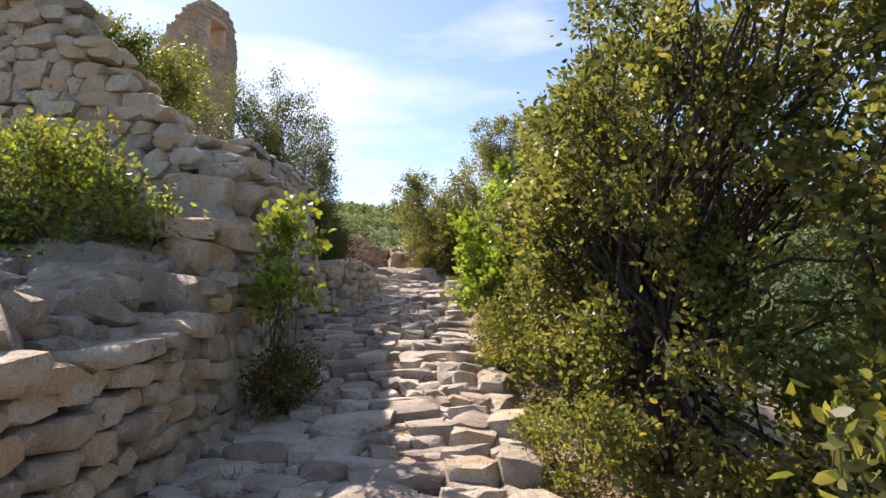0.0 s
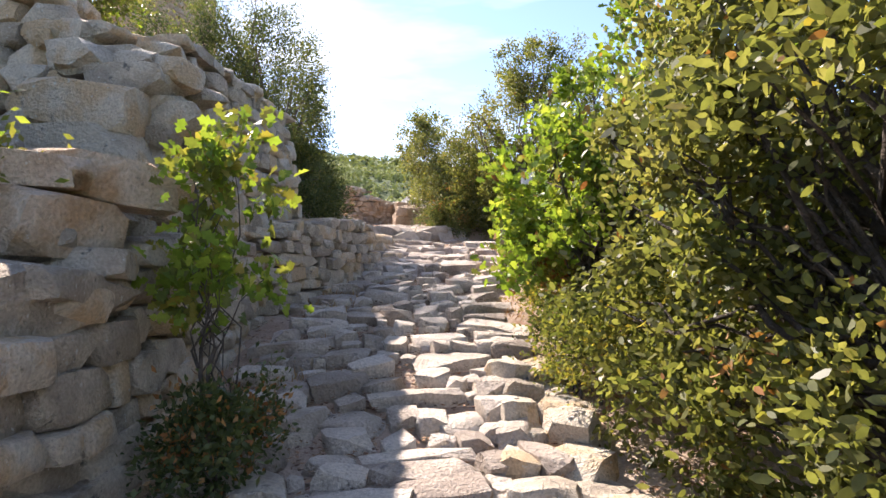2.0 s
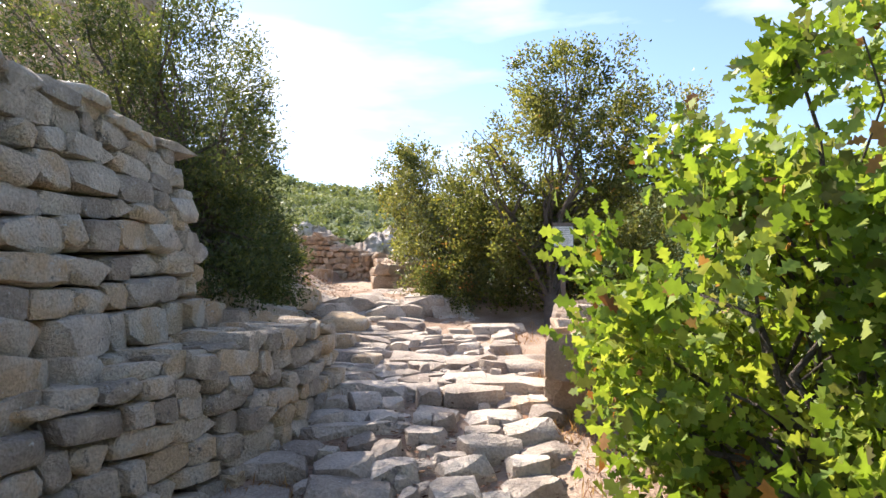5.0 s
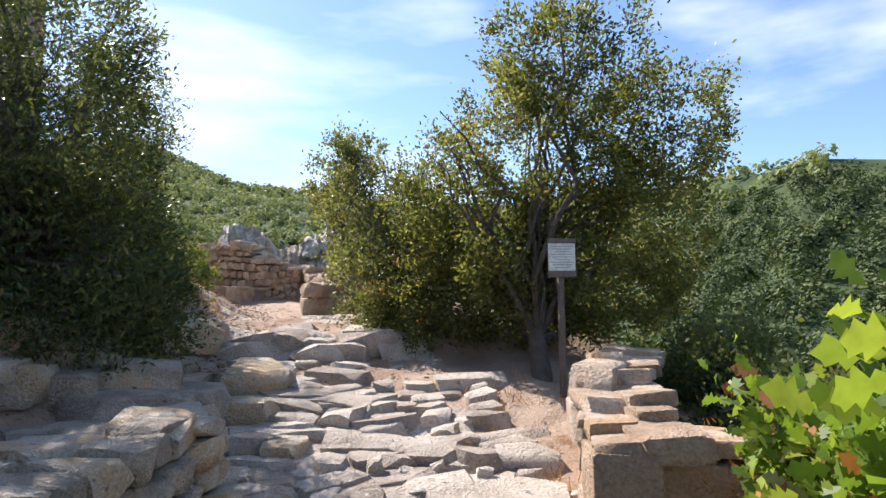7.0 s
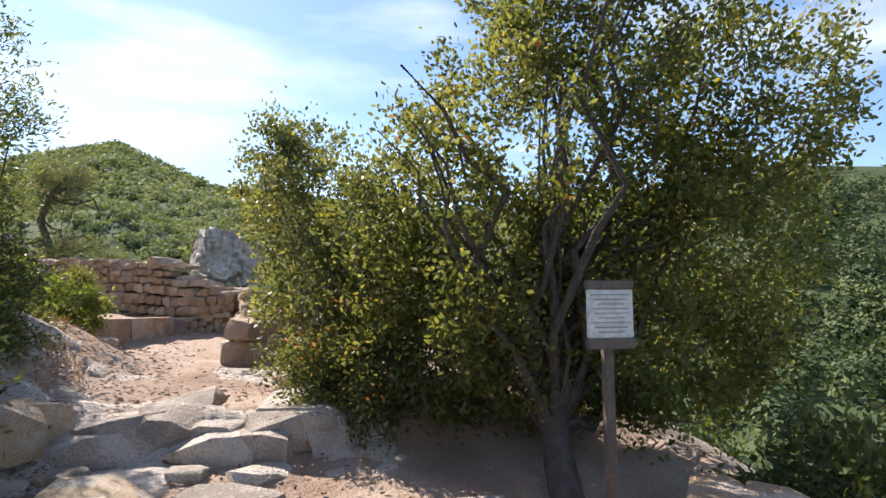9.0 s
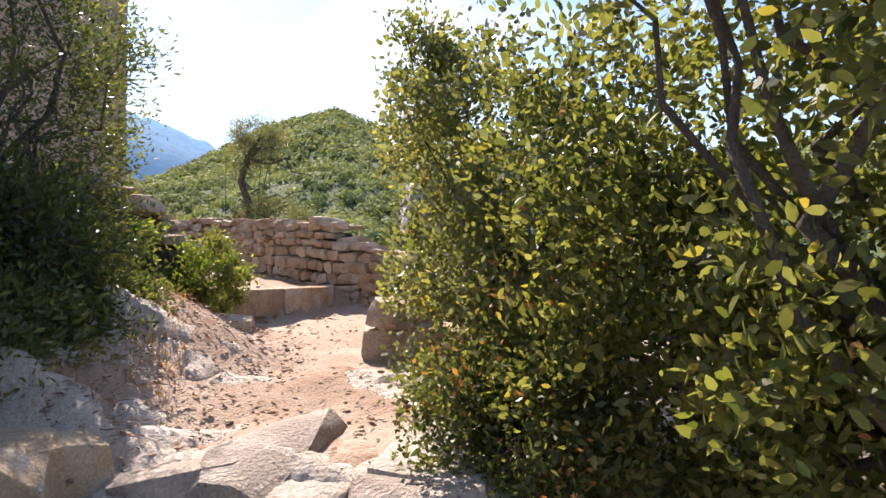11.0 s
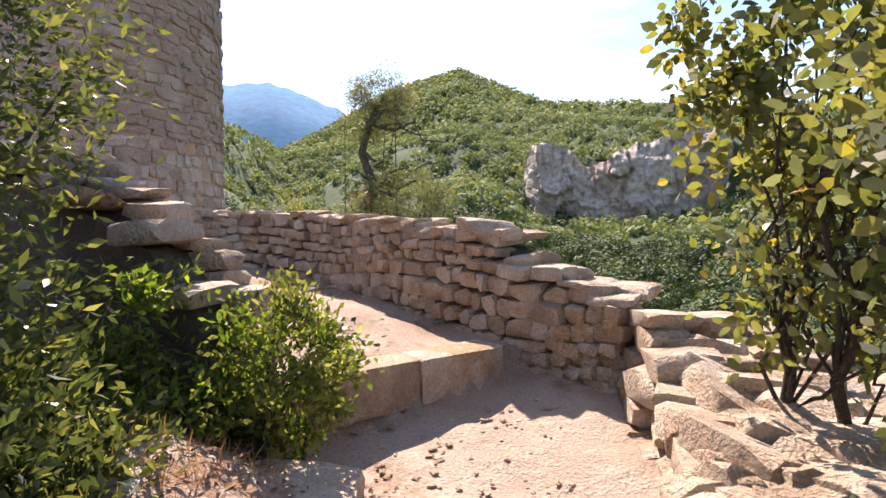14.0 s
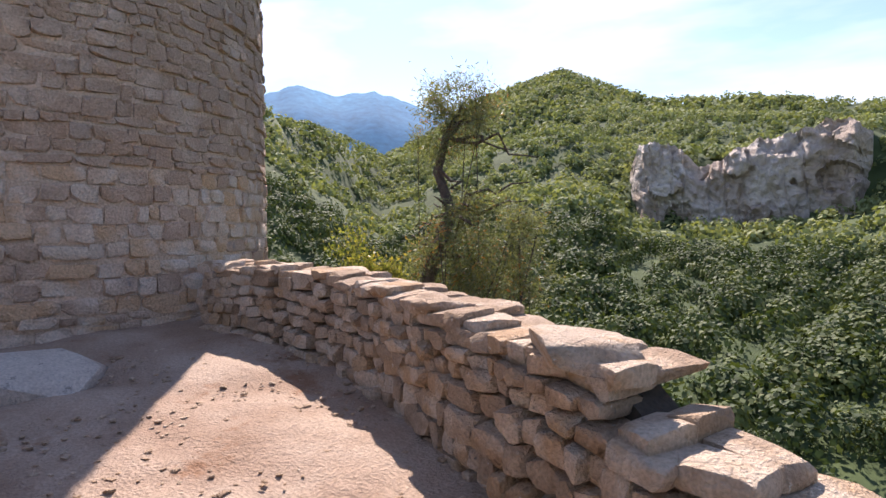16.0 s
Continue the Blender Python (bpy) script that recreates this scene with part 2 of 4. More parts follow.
def ground():
    na = 420
    rings = [0.0]
    step = 0.11
    while rings[-1] < 3200:
        rings.append(rings[-1] + step)
        step = max(0.11, 0.035 * rings[-1]) if rings[-1] > 9 else 0.12
    rings = np.array(rings[1:])
    a = np.linspace(0, 2 * math.pi, na, endpoint=False)
    cx0, cy0 = -1.0, 10.0
    X = cx0 + rings[:, None] * np.cos(a)[None]
    Y = cy0 + rings[:, None] * np.sin(a)[None]
    Z = height(X, Y)
    near = (rings < 25)[:, None]
    bumps = np.zeros_like(Z)
    for i in range(len(rings)):
        if rings[i] < 25:
            for j in range(na):
                q = Vector((X[i, j], Y[i, j], 0))
                bumps[i, j] = 0.05 * noise.noise(q * 1.7) + 0.025 * noise.noise(q * 5.1)
    Z = Z + bumps
    v = np.stack([X, Y, Z], -1).reshape(-1, 3)
    v = np.vstack([v, [[cx0, cy0, float(height(cx0, cy0))]]])
    f = []
    for i in range(len(rings) - 1):
        for j in range(na):
            k = (j + 1) % na
            f.append((i * na + j, (i + 1) * na + j, (i + 1) * na + k, i * na + k))
    for j in range(na):
        f.append((len(v) - 1, j, (j + 1) % na))
    me = bpy.data.meshes.new("ground")
    me.from_pydata(v.tolist(), [], f)
    me.polygons.foreach_set("use_smooth", [True] * len(me.polygons))
    return me


EARTH = material("dry_earth", [(0.22, 0.135, 0.09), (0.34, 0.235, 0.17), (0.44, 0.335, 0.26)], 0.95, 1.6, 60, 0.8, stain=((0.27, 0.15, 0.09), 1.4, 0.57), bump_dist=0.02)
gm = EARTH.node_tree
gn, gl = gm.nodes, gm.links
# beyond the plateau the ground is covered with scrub
gb = gn["Principled BSDF"]
old = gb.inputs["Base Color"].links[0].from_socket
gp = gn.new("ShaderNodeNewGeometry")
dist = gn.new("ShaderNodeVectorMath"); dist.operation = "DISTANCE"; dist.inputs[1].default_value = (-1, 9, 2)
gl.new(gp.outputs["Position"], dist.inputs[0])
mr = gn.new("ShaderNodeMapRange"); mr.inputs[1].default_value, mr.inputs[2].default_value = 12, 17
gl.new(dist.outputs["Value"], mr.inputs[0])
gx = gn.new("ShaderNodeTexNoise"); gx.inputs["Scale"].default_value, gx.inputs["Detail"].default_value = 0.12, 9
gl.new(gp.outputs["Position"], gx.inputs[0])
gr = gn.new("ShaderNodeValToRGB")
gr.color_ramp.elements[0].position, gr.color_ramp.elements[0].color = 0.35, (0.035, 0.055, 0.02, 1)
gr.color_ramp.elements[1].position, gr.color_ramp.elements[1].color = 0.68, (0.08, 0.11, 0.04, 1)
gl.new(gx.outputs[0], gr.inputs[0])
gmx = gn.new("ShaderNodeMixRGB")
gl.new(mr.outputs[0], gmx.inputs[0]); gl.new(old, gmx.inputs[1]); gl.new(gr.outputs[0], gmx.inputs[2]); gl.new(gmx.outputs[0], gb.inputs["Base Color"])

ground_ob = new("ground", ground())
ground_ob.data.materials.append(EARTH)
tagged(ground_ob, "dry reddish earth ground falling to a wooded valley", "ground", kind="structure")


# ---- stones ----
def stone_mesh(name, seed, mat, worn=0.2, jitter=0.06, bulge=0.03):
    """A unit stone (1 x 1 x 1): a rough-hewn block with broken corners, flat facets and slightly swollen faces."""
    rnd = random.Random(seed)
    bm = bmesh.new()

    def point(x, y, z):
        bm.verts.new((x + rnd.uniform(-jitter, jitter), y + rnd.uniform(-jitter, jitter), z + rnd.uniform(-jitter, jitter)))
    lean, wedge, twist = rnd.uniform(-0.14, 0.14), rnd.uniform(-0.22, 0.22), rnd.uniform(-0.12, 0.12)
    for sx in (-1, 1):
        for sy in (-1, 1):
            for sz in (-1, 1):
                x, y, z = 0.5 * sx, 0.5 * sy, 0.5 * sz
                k = worn * (2.0 if rnd.random() < 0.22 else 1.0)
                a, b, c = (rnd.uniform(0.25, 1.0) * k for _ in range(3))
                point(x - sx * a, y, z * 0.98)
                point(x * 0.98, y - sy * b, z)
                point(x, y * 0.98, z - sz * c)
    for ax in range(3):
        for sg in (-1, 1):
            for _ in range(2):
                p = [rnd.uniform(-0.26, 0.26) for _ in range(3)]
                p[ax] = sg * (0.5 + rnd.uniform(0.0, bulge))
                bm.verts.new(p)
    for v in bm.verts:
        v.co.x += v.co.z * lean
        v.co.z *= 1 + v.co.x * wedge
        v.co.y += v.co.x * twist
    hull = bmesh.ops.convex_hull(bm, input=bm.verts[:])
    bmesh.ops.delete(bm, geom=list({g for g in hull["geom_interior"] + hull["geom_unused"] if isinstance(g, bmesh.types.BMVert)}), context="VERTS")
    me = bpy.data.meshes.new(name)
    bm.to_mesh(me)
    bm.free()
    me.polygons.foreach_set("use_smooth", [True] * len(me.polygons))
    me.set_sharp_from_angle(angle=radians(38))
    me.materials.append(mat)
    return me


WALL_STONES = [stone_mesh("stone", i + 1, STONE, 0.38, 0.05, 0.07) for i in range(22)]
WARM_STONES = [stone_mesh("stone", i + 31, STONE_WARM, 0.36, 0.05, 0.07) for i in range(22)]
PAVING = [stone_mesh("slab", i + 61, SLAB, 0.42, 0.09, 0.02) for i in range(22)]
SQUARED = [stone_mesh("block", i + 161, STONE_WARM, 0.18, 0.04, 0.03) for i in range(8)]
TOWER_BLOCKS = [stone_mesh("block", i + 91, TOWER_STONE, 0.26, 0.06, 0.02) for i in range(12)]


def put_stone(name, me, parent, m):
    ob = new(name, me)
    ob.parent = parent
    ob.matrix_basis = m
    return ob


def along(points, s):
    """Place and unit direction at arc length s of a plan polyline."""
    for (x0, y0), (x1, y1) in zip(points, points[1:]):
        d = math.hypot(x1 - x0, y1 - y0)
        if s <= d or (x1, y1) == points[-1]:
            k = min(s / d, 1.0)
            return Vector((x0 + (x1 - x0) * k, y0 + (y1 - y0) * k, 0)), Vector(((x1 - x0) / d, (y1 - y0) / d, 0))
        s -= d


def polyline_length(points):
    return sum(math.hypot(b[0] - a[0], b[1] - a[1]) for a, b in zip(points, points[1:]))


def joined(name, items, mat, parent=None):
    """Many stones (mesh, matrix) joined in one mesh."""
    vs, fs, base = [], [], 0
    cache = {}
    for me, m in items:
        if me.name not in cache:
            co = np.empty(len(me.vertices) * 3); me.vertices.foreach_get("co", co)
            cache[me.name] = (co.reshape(-1, 3), [tuple(p.vertices) for p in me.polygons])
        co, pf = cache[me.name]
        mm = np.array(m)
        vs.append(co @ mm[:3, :3].T + mm[:3, 3])
        fs.extend(tuple(i + base for i in p) for p in pf)
        base += len(co)
    me = bpy.data.meshes.new(name)
    me.from_pydata(np.vstack(vs).tolist(), [], fs)
    me.polygons.foreach_set("use_smooth", [True] * len(me.polygons))
    me.set_sharp_from_angle(angle=radians(38))
    me.materials.append(mat)
    ob = new(name, me)
    ob.parent = parent
    return ob


def dry_wall(name, label, points, base, top, depth, meshes, seed, course=0.13, length=0.27, batter=0.08, side=1, both=False, core_mat=None, caps=1.0):
    """A dry-stone wall: its face runs along points; the body lies to the left of the walk (side=1) or right (-1).
    base, top: functions of arc length and place giving heights."""
    rnd = random.Random(seed)
    total = polyline_length(points)
    n = max(2, int(total / 0.25))
    bm = bmesh.new()
    rows = []
    for i in range(n + 1):
        s = total * i / n
        c, d = along(points, s)
        nrm = Vector((-d.y, d.x, 0)) * side
        zb, zt = base(c.x, c.y) - 0.25, top(s, c) - 0.09
        zt = max(zt, zb + 0.05)
        rows.append([bm.verts.new(p) for p in ((c + nrm * 0.15).to_3d() + Vector((0, 0, zb)), c + nrm * (0.15 + batter * (zt - zb)) + Vector((0, 0, zt)), c + nrm * (depth - 0.09) + Vector((0, 0, zt)), c + nrm * (depth - 0.06) + Vector((0, 0, zb)))])
    for a, b in zip(rows, rows[1:]):
        for k in range(4):
            bm.faces.new((a[k], a[(k + 1) % 4], b[(k + 1) % 4], b[k]))
    bm.faces.new(rows[0][::-1]); bm.faces.new(rows[-1])
    bmesh.ops.recalc_face_normals(bm, faces=bm.faces[:])
    me = bpy.data.meshes.new(name)
    bm.to_mesh(me); bm.free()
    # dark core shows between the stones as painted gap shade
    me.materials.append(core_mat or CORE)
    wall = new(name, me)
    tagged(wall, label, "stone wall", kind="structure")
    items = []
    # courses in levels above the lowest base
    zmin = min(base(along(points, total * i / 20)[0].x, along(points, total * i / 20)[0].y) for i in range(21)) - 0.1
    zmax = max(top(total * i / 20, along(points, total * i / 20)[0]) for i in range(21))
    z = zmin
    while z < zmax:
        hc = course * rnd.uniform(0.75, 1.3)
        s = rnd.uniform(-0.1, 0.1)
        while s < total:
            ln = length * rnd.choice((0.6, 0.8, 1.0, 1.0, 1.25, 1.6))
            c, d = along(points, min(max(s + ln / 2, 0), total))
            nrm = Vector((-d.y, d.x, 0)) * side
            zb, zt = base(c.x, c.y), top(min(s + ln / 2, total), c)
            wav = 0.05 * math.sin(s * 2.1 + z * 3) 
            zc = z + hc / 2 + wav
            if zb - 0.12 < zc < zt - hc * 0.25:
                h = hc * rnd.uniform(0.86, 1.06)
                dp = rnd.uniform(0.2, 0.3)
                lift = batter * (zc - zb) + rnd.uniform(-0.045, 0.035)
                for far in ((0, 1) if both else (0,)):
                    o = nrm * (lift + dp / 2) if not far else nrm * (depth - dp / 2 - lift * 0.5)
                    ang = math.atan2(d.y, d.x)
                    m = Matrix.Translation(c + o + Vector((0, 0, zc))) @ Euler((rnd.uniform(-0.1, 0.1), rnd.uniform(-0.12, 0.12), ang + rnd.uniform(-0.12, 0.12) + far * math.pi)).to_matrix().to_4x4() @ Matrix.Diagonal((ln * 0.96, dp, h, 1))
                    items.append((rnd.choice(meshes), m))
            s += ln
        z += hc
    if caps:
        s = 0
        while s < total:
            ln = rnd.uniform(0.28, 0.55) * caps
            for row in ((0.26, 0.74) if depth < 0.75 else (0.15, 0.5, 0.85)):
                c, d = along(points, min(s + ln / 2, total))
                nrm = Vector((-d.y, d.x, 0)) * side
                h = rnd.uniform(0.08, 0.17) * caps
                m = Matrix.Translation(c + nrm * (depth * row + batter * (1 - row) * max(0, top(min(s + ln / 2, total), c) - base(c.x, c.y))) + Vector((0, 0, top(min(s + ln / 2, total), c) - 0.05 + rnd.uniform(-0.03, 0.04)))) @ Euler((rnd.uniform(-0.1, 0.1), rnd.uniform(-0.1, 0.1), math.atan2(d.y, d.x) + rnd.uniform(-0.25, 0.25))).to_matrix().to_4x4() @ Matrix.Diagonal((ln * 1.05, rnd.uniform(0.26, 0.42) * (0.4 + 0.6 * caps), h, 1))
                items.append((rnd.choice(meshes), m))
            s += ln
    mid = Vector((-1.0, 9.0, 2.0))
    keep = items if len(items) <= 330 else rnd.sample(items, 300)
    kept = set(id(k) for k in keep)
    for me, m in keep:
        put_stone("stone", me, wall, m)
    rest = [k for k in items if id(k) not in kept]
    if rest:
        tagged(joined("stones", rest, meshes[0].materials[0], wall), kind="stuff")
    return wall


def gz(x, y):
    return float(height(x, y))


def path_z(x, y):
    return float(profile(y))


# retaining wall beside the first steps
dry_wall("wall_lower", "grey dry-stone retaining wall beside the stepped path", [(-1.62, -2.0), (-1.62, 2.4), (-1.62, 4.6), (-1.72, 5.6)], path_z,
         lambda s, c: float(np.interp(c.y, [-2, 2.2, 3.4, 4.0, 4.4, 5.6], [0.9, 1.28, 1.36, 1.5, 1.75, 1.95])), 0.6, WALL_STONES, 3, 0.15, 0.3, 0.04)
# bastion: a cross wall rising to the left, and its flank along the path
dry_wall("wall_cross", "tall grey dry-stone cross wall with broken stepped top", [(-6.4, 5.9), (-4.2, 5.8), (-2.9, 5.7), (-2.04, 5.58)], gz,
         lambda s, c: float(np.interp(c.x, [-6.4, -4.2, -3.6, -2.9, -2.2, -1.8], [5.3, 4.9, 4.3, 3.5, 3.05, 2.9])), 0.7, WALL_STONES, 5, 0.15, 0.28, 0.06)
dry_wall("wall_flank", "tall battered grey dry-stone wall along the path", [(-1.76, 5.72), (-1.86, 6.5), (-1.88, 7.4), (-1.84, 8.2), (-1.82, 8.9), (-2.08, 9.4), (-2.8, 9.6)], path_z,
         lambda s, c: float(np.interp(c.y, [5.4, 5.9, 6.5, 8.0, 8.8, 9.2, 9.6], [2.8, 3.05, 3.45, 3.55, 3.5, 3.2, 2.6])), 0.8, WALL_STONES, 7, 0.14, 0.24, 0.14, caps=0.7)
dry_wall("wall_low", "low grey dry-stone wall edging the stepped path", [(-1.95, 6.6), (-1.88, 7.3), (-1.55, 8.2), (-1.2, 9.1), (-1.12, 9.7), (-1.35, 10.0)], path_z,
         lambda s, c: float(np.interp(c.y, [6.6, 7.3, 8.4, 9.3, 10.0], [1.8, 2.1, 2.28, 2.36, 2.2])), 0.55, WALL_STONES, 9, 0.12, 0.2, 0.1, caps=0.5)
dry_wall("wall_corner", "grey dry-stone corner of the bastion", [(-2.6, 5.52), (-2.2, 5.42), (-1.98, 5.42)], path_z,
         lambda s, c: float(np.interp(c.x, [-2.5, -1.7], [3.05, 2.8])), 0.35, WALL_STONES, 8, 0.15, 0.3, 0.1)
# pier of large blocks on the valley side
dry_wall("wall_pier", "short wall of large squared pale limestone blocks", [(1.3, 11.2), (0.75, 10.3), (0.42, 9.25), (0.95, 9.05)], gz,
         lambda s, c: float(np.interp(c.y, [9.0, 9.6, 10.4, 11.2], [2.22, 2.3, 2.42, 2.5])), 0.45, SQUARED, 13, 0.24, 0.46, 0.02, caps=0.55)
# parapet of the terrace
PARAPET = [(-1.28, 15.0), (-1.35, 15.9), (-1.58, 16.8), (-2.3, 17.08), (-2.95, 17.4), (-3.6, 17.78), (-4.26, 18.15), (-4.9, 18.42), (-5.6, 18.55), (-6.6, 18.6)]
dry_wall("wall_parapet", "curved warm dry-stone parapet wall around the terrace", PARAPET[2:], gz,
         lambda s, c: float(np.interp(c.x, [-6.6, -5, -4, -3.1, -2.5, -2.4, -2.0, -1.58], [4.0, 3.97, 3.92, 3.86, 3.78, 3.62, 3.5, 3.42])), 0.5, WARM_STONES, 11, 0.1, 0.155, 0.06, side=-1, core_mat=CORE, caps=0.55)
dry_wall("wall_rubble", "collapsed rubble end of warm dry-stone wall", PARAPET[:3], gz,
         lambda s, c: float(np.interp(c.y, [15.0, 15.6, 16.2, 16.8], [2.95, 3.1, 3.2, 3.36])), 0.8, WARM_STONES, 12, 0.15, 0.26, 0.2, side=-1, caps=0.8)
dry_wall("wall_ruin", "broken stack of grey limestone beside the terrace", [(-3.3, 15.75), (-3.75, 15.65), (-5.0, 15.9)], gz,
         lambda s, c: float(np.interp(c.x, [-5, -4.2, -3.7, -3.3], [4.3, 4.2, 4.0, 3.5])), 0.6, WARM_STONES, 14, 0.12, 0.24, 0.04, caps=0.6)


def boulder(label, place, size, turn=0.0, meshes=WALL_STONES, pick=0, name="boulder"):
    ob = new(name, meshes[pick % len(meshes)])
    ob.matrix_basis = Matrix.Translation(place) @ Euler((0.05, 0.08, turn)).to_matrix().to_4x4() @ Matrix.Diagonal((*size, 1))
    return tagged(ob, label, "rock")


# ---- tower ----
TX, TY, TR = -9.42, 18.6, 2.5


def tower_top(deg):
    return float(np.interp(deg, [-180, -120, -90, -66, -60, -50, -42, -30, -10, 3, 8, 16, 40, 60, 120, 180], [4.5, 5.0, 7.0, 9.0, 9.8, 10.6, 11.1, 11.4, 11.4, 11.1, 10.8, 10.4, 9.5, 8, 5, 4.5]))


def build_tower():
    bm = bmesh.new()
    n = 120
    ring = []
    for i in range(n):
        a = 2 * math.pi * i / n
        d = math.degrees(a) if a <= math.pi else math.degrees(a) - 360
        zt = tower_top(d) - 0.1 + 0.12 * noise.noise(Vector((i * 0.7, 0, 0)))
        o, inn = TR - 0.05, TR - 0.95
        ring.append([bm.verts.new((TX + r * math.cos(a), TY + r * math.sin(a), z)) for r, z in ((o, 1.8), (o, 9.95 if zt > 11 else 3.0), (o, 10.75 if zt > 11 else 3.6), (o, zt), (inn, zt), (inn, 10.75 if zt > 11 else 3.6), (inn, 9.95 if zt > 11 else 3.0), (inn, 1.8))])
    for i in range(n):
        a, b = ring[i], ring[(i + 1) % n]
        d = (360 * (i + 0.5) / n + 180) % 360 - 180
        gap = abs(d + 20) < 7
        for k in range(8):
            if not (gap and k in (1, 5)):
                bm.faces.new((a[k], a[(k + 1) % 8], b[(k + 1) % 8], b[k]))
        if gap:
            bm.faces.new((a[1], b[1], b[6], a[6])); bm.faces.new((a[2], a[5], b[5], b[2]))
    for i in range(n):
        d = (360 * (i + 0.5) / n + 180) % 360 - 180
        d2 = (360 * (i + 1.5) / n + 180) % 360 - 180
        if (abs(d + 20) < 7) != (abs(d2 + 20) < 7):
            c = ring[(i + 1) % n]
            bm.faces.new((c[1], c[2], c[5], c[6]))
    bmesh.ops.recalc_face_normals(bm, faces=bm.faces[:])
    me = bpy.data.meshes.new("tower")
    bm.to_mesh(me); bm.free()
    me.materials.append(MORTAR)
    ob = tagged(new("ruined_tower", me), "ruined round tower of warm weathered masonry", "tower")
    rnd = random.Random(17)
    items = []
    z = 2.7
    while z < 13.2:
        hc = rnd.uniform(0.08, 0.19)
        a = -150.0
        while a < 75:
            ln = rnd.choice((0.1, 0.14, 0.18, 0.22, 0.28, 0.36))
            w = math.degrees(ln / TR)
            mid = radians(a + w / 2)
            if z + hc < tower_top(a + w / 2):
                window = abs(a + w / 2 + 20) < 10 and 9.85 < z < 10.75
                if not window:
                    m = Matrix.Translation((TX + (TR - 0.11) * math.cos(mid), TY + (TR - 0.11) * math.sin(mid), z + hc / 2 + rnd.uniform(-0.02, 0.02))) @ Euler((rnd.uniform(-0.05, 0.05), rnd.uniform(-0.05, 0.05), mid + math.pi / 2 + rnd.uniform(-0.04, 0.04))).to_matrix().to_4x4() @ Matrix.Diagonal((ln * rnd.uniform(0.86, 0.98), rnd.uniform(0.13, 0.2), hc * rnd.uniform(0.7, 0.98), 1))
                    items.append((a, z, rnd.choice(TOWER_BLOCKS), m))
            a += w
        z += hc
    near = [k for k in items if -75 < k[0] < 40 and 3.0 < k[1] < 5.5]
    near = near[:300]
    ids = set(id(k) for k in near)
    for k in near:
        put_stone("block", k[2], ob, k[3])
    tagged(joined("masonry", [(k[2], k[3]) for k in items if id(k) not in ids], TOWER_STONE, ob), kind="stuff")
    return ob


build_tower()


# ---- plants ----
def mesh_quads(name, V, mat):
    """V: (n, corners, 3) outlines of n leaves."""
    n, c = V.shape[:2]
    me = bpy.data.meshes.new(name)
    me.vertices.add(n * c); me.loops.add(n * c); me.polygons.add(n)
    me.vertices.foreach_set("co", V.reshape(-1).astype(np.float32))
    me.loops.foreach_set("vertex_index", np.arange(n * c, dtype=np.int32))
    me.polygons.foreach_set("loop_start", np.arange(0, n * c, c, dtype=np.int32))
    me.polygons.foreach_set("loop_total", np.full(n, c, dtype=np.int32))
    me.update(calc_edges=True)
    me.materials.append(mat)
    return me


def leaves(rs, places, size, width=0.5, droop=0.0, out=None, oval=False):
    """Folded leaf quads at the given places."""
    n = len(places)
    d = rs.normal(size=(n, 3))
    if out is not None:
        d += out * 1.1
    d[:, 2] += 0.25 - droop
    d /= np.linalg.norm(d, axis=1)[:, None] + 1e-9
    u = rs.normal(size=(n, 3)); u[:, 2] *= 0.5
    side = np.cross(d, u); side /= np.linalg.norm(side, axis=1)[:, None] + 1e-9
    up = np.cross(side, d)
    L = size * rs.uniform(0.6, 1.35, n)[:, None]
    b = places
    if oval == "lobed":
        w = L * width * 0.5
        rim = ((0.0, 0.05), (0.22, 0.55), (0.34, 0.28), (0.5, 1.0), (0.6, 0.5), (0.78, 0.8), (0.84, 0.4), (1.0, 0.0))
        right = [b + d * L * a + side * w * k + up * L * (0.12 * k - 0.12 * a * a) for a, k in rim]
        left = [b + d * L * a - side * w * k + up * L * (0.12 * k - 0.12 * a * a) for a, k in rim[-2::-1]]
        return np.stack(right + left, 1)
    if oval:
        w = L * width * 0.5
        return np.stack([b, b + d * L * 0.28 + side * w * 0.9 + up * L * 0.05, b + d * L * 0.68 + side * w * 0.85 + up * L * 0.04, b + d * L - up * L * 0.06,
                         b + d * L * 0.68 - side * w * 0.85 + up * L * 0.04, b + d * L * 0.28 - side * w * 0.9 + up * L * 0.05], 1)
    return np.stack([b, b + d * L * 0.5 + side * L * width * 0.5 + up * L * 0.08, b + d * L, b + d * L * 0.5 - side * L * width * 0.5 + up * L * 0.08], 1)


def tube(vs, fs, pts, radii, sides=6):
    base = len(vs)
    for i, (p, r) in enumerate(zip(pts, radii)):
        p = Vector(p)
        t = (Vector(pts[min(i + 1, len(pts) - 1)]) - Vector(pts[max(i - 1, 0)])).normalized()
        a = t.orthogonal().normalized(); b = t.cross(a)
        for k in range(sides):
            w = 2 * math.pi * k / sides
            vs.append(tuple(p + (a * math.cos(w) + b * math.sin(w)) * r))
    for i in range(len(pts) - 1):
        for k in range(sides):
            k2 = (k + 1) % sides
            fs.append((base + i * sides + k, base + i * sides + k2, base + (i + 1) * sides + k2, base + (i + 1) * sides + k))


def bent(rnd, a, b, n, amount):
    a, b = Vector(a), Vector(b)
    L = (b - a).length
    return [a.lerp(b, i / n) + Vector((rnd.uniform(-1, 1), rnd.uniform(-1, 1), rnd.uniform(-0.6, 1))) * amount * L * math.sin(math.pi * i / n) for i in range(n + 1)]


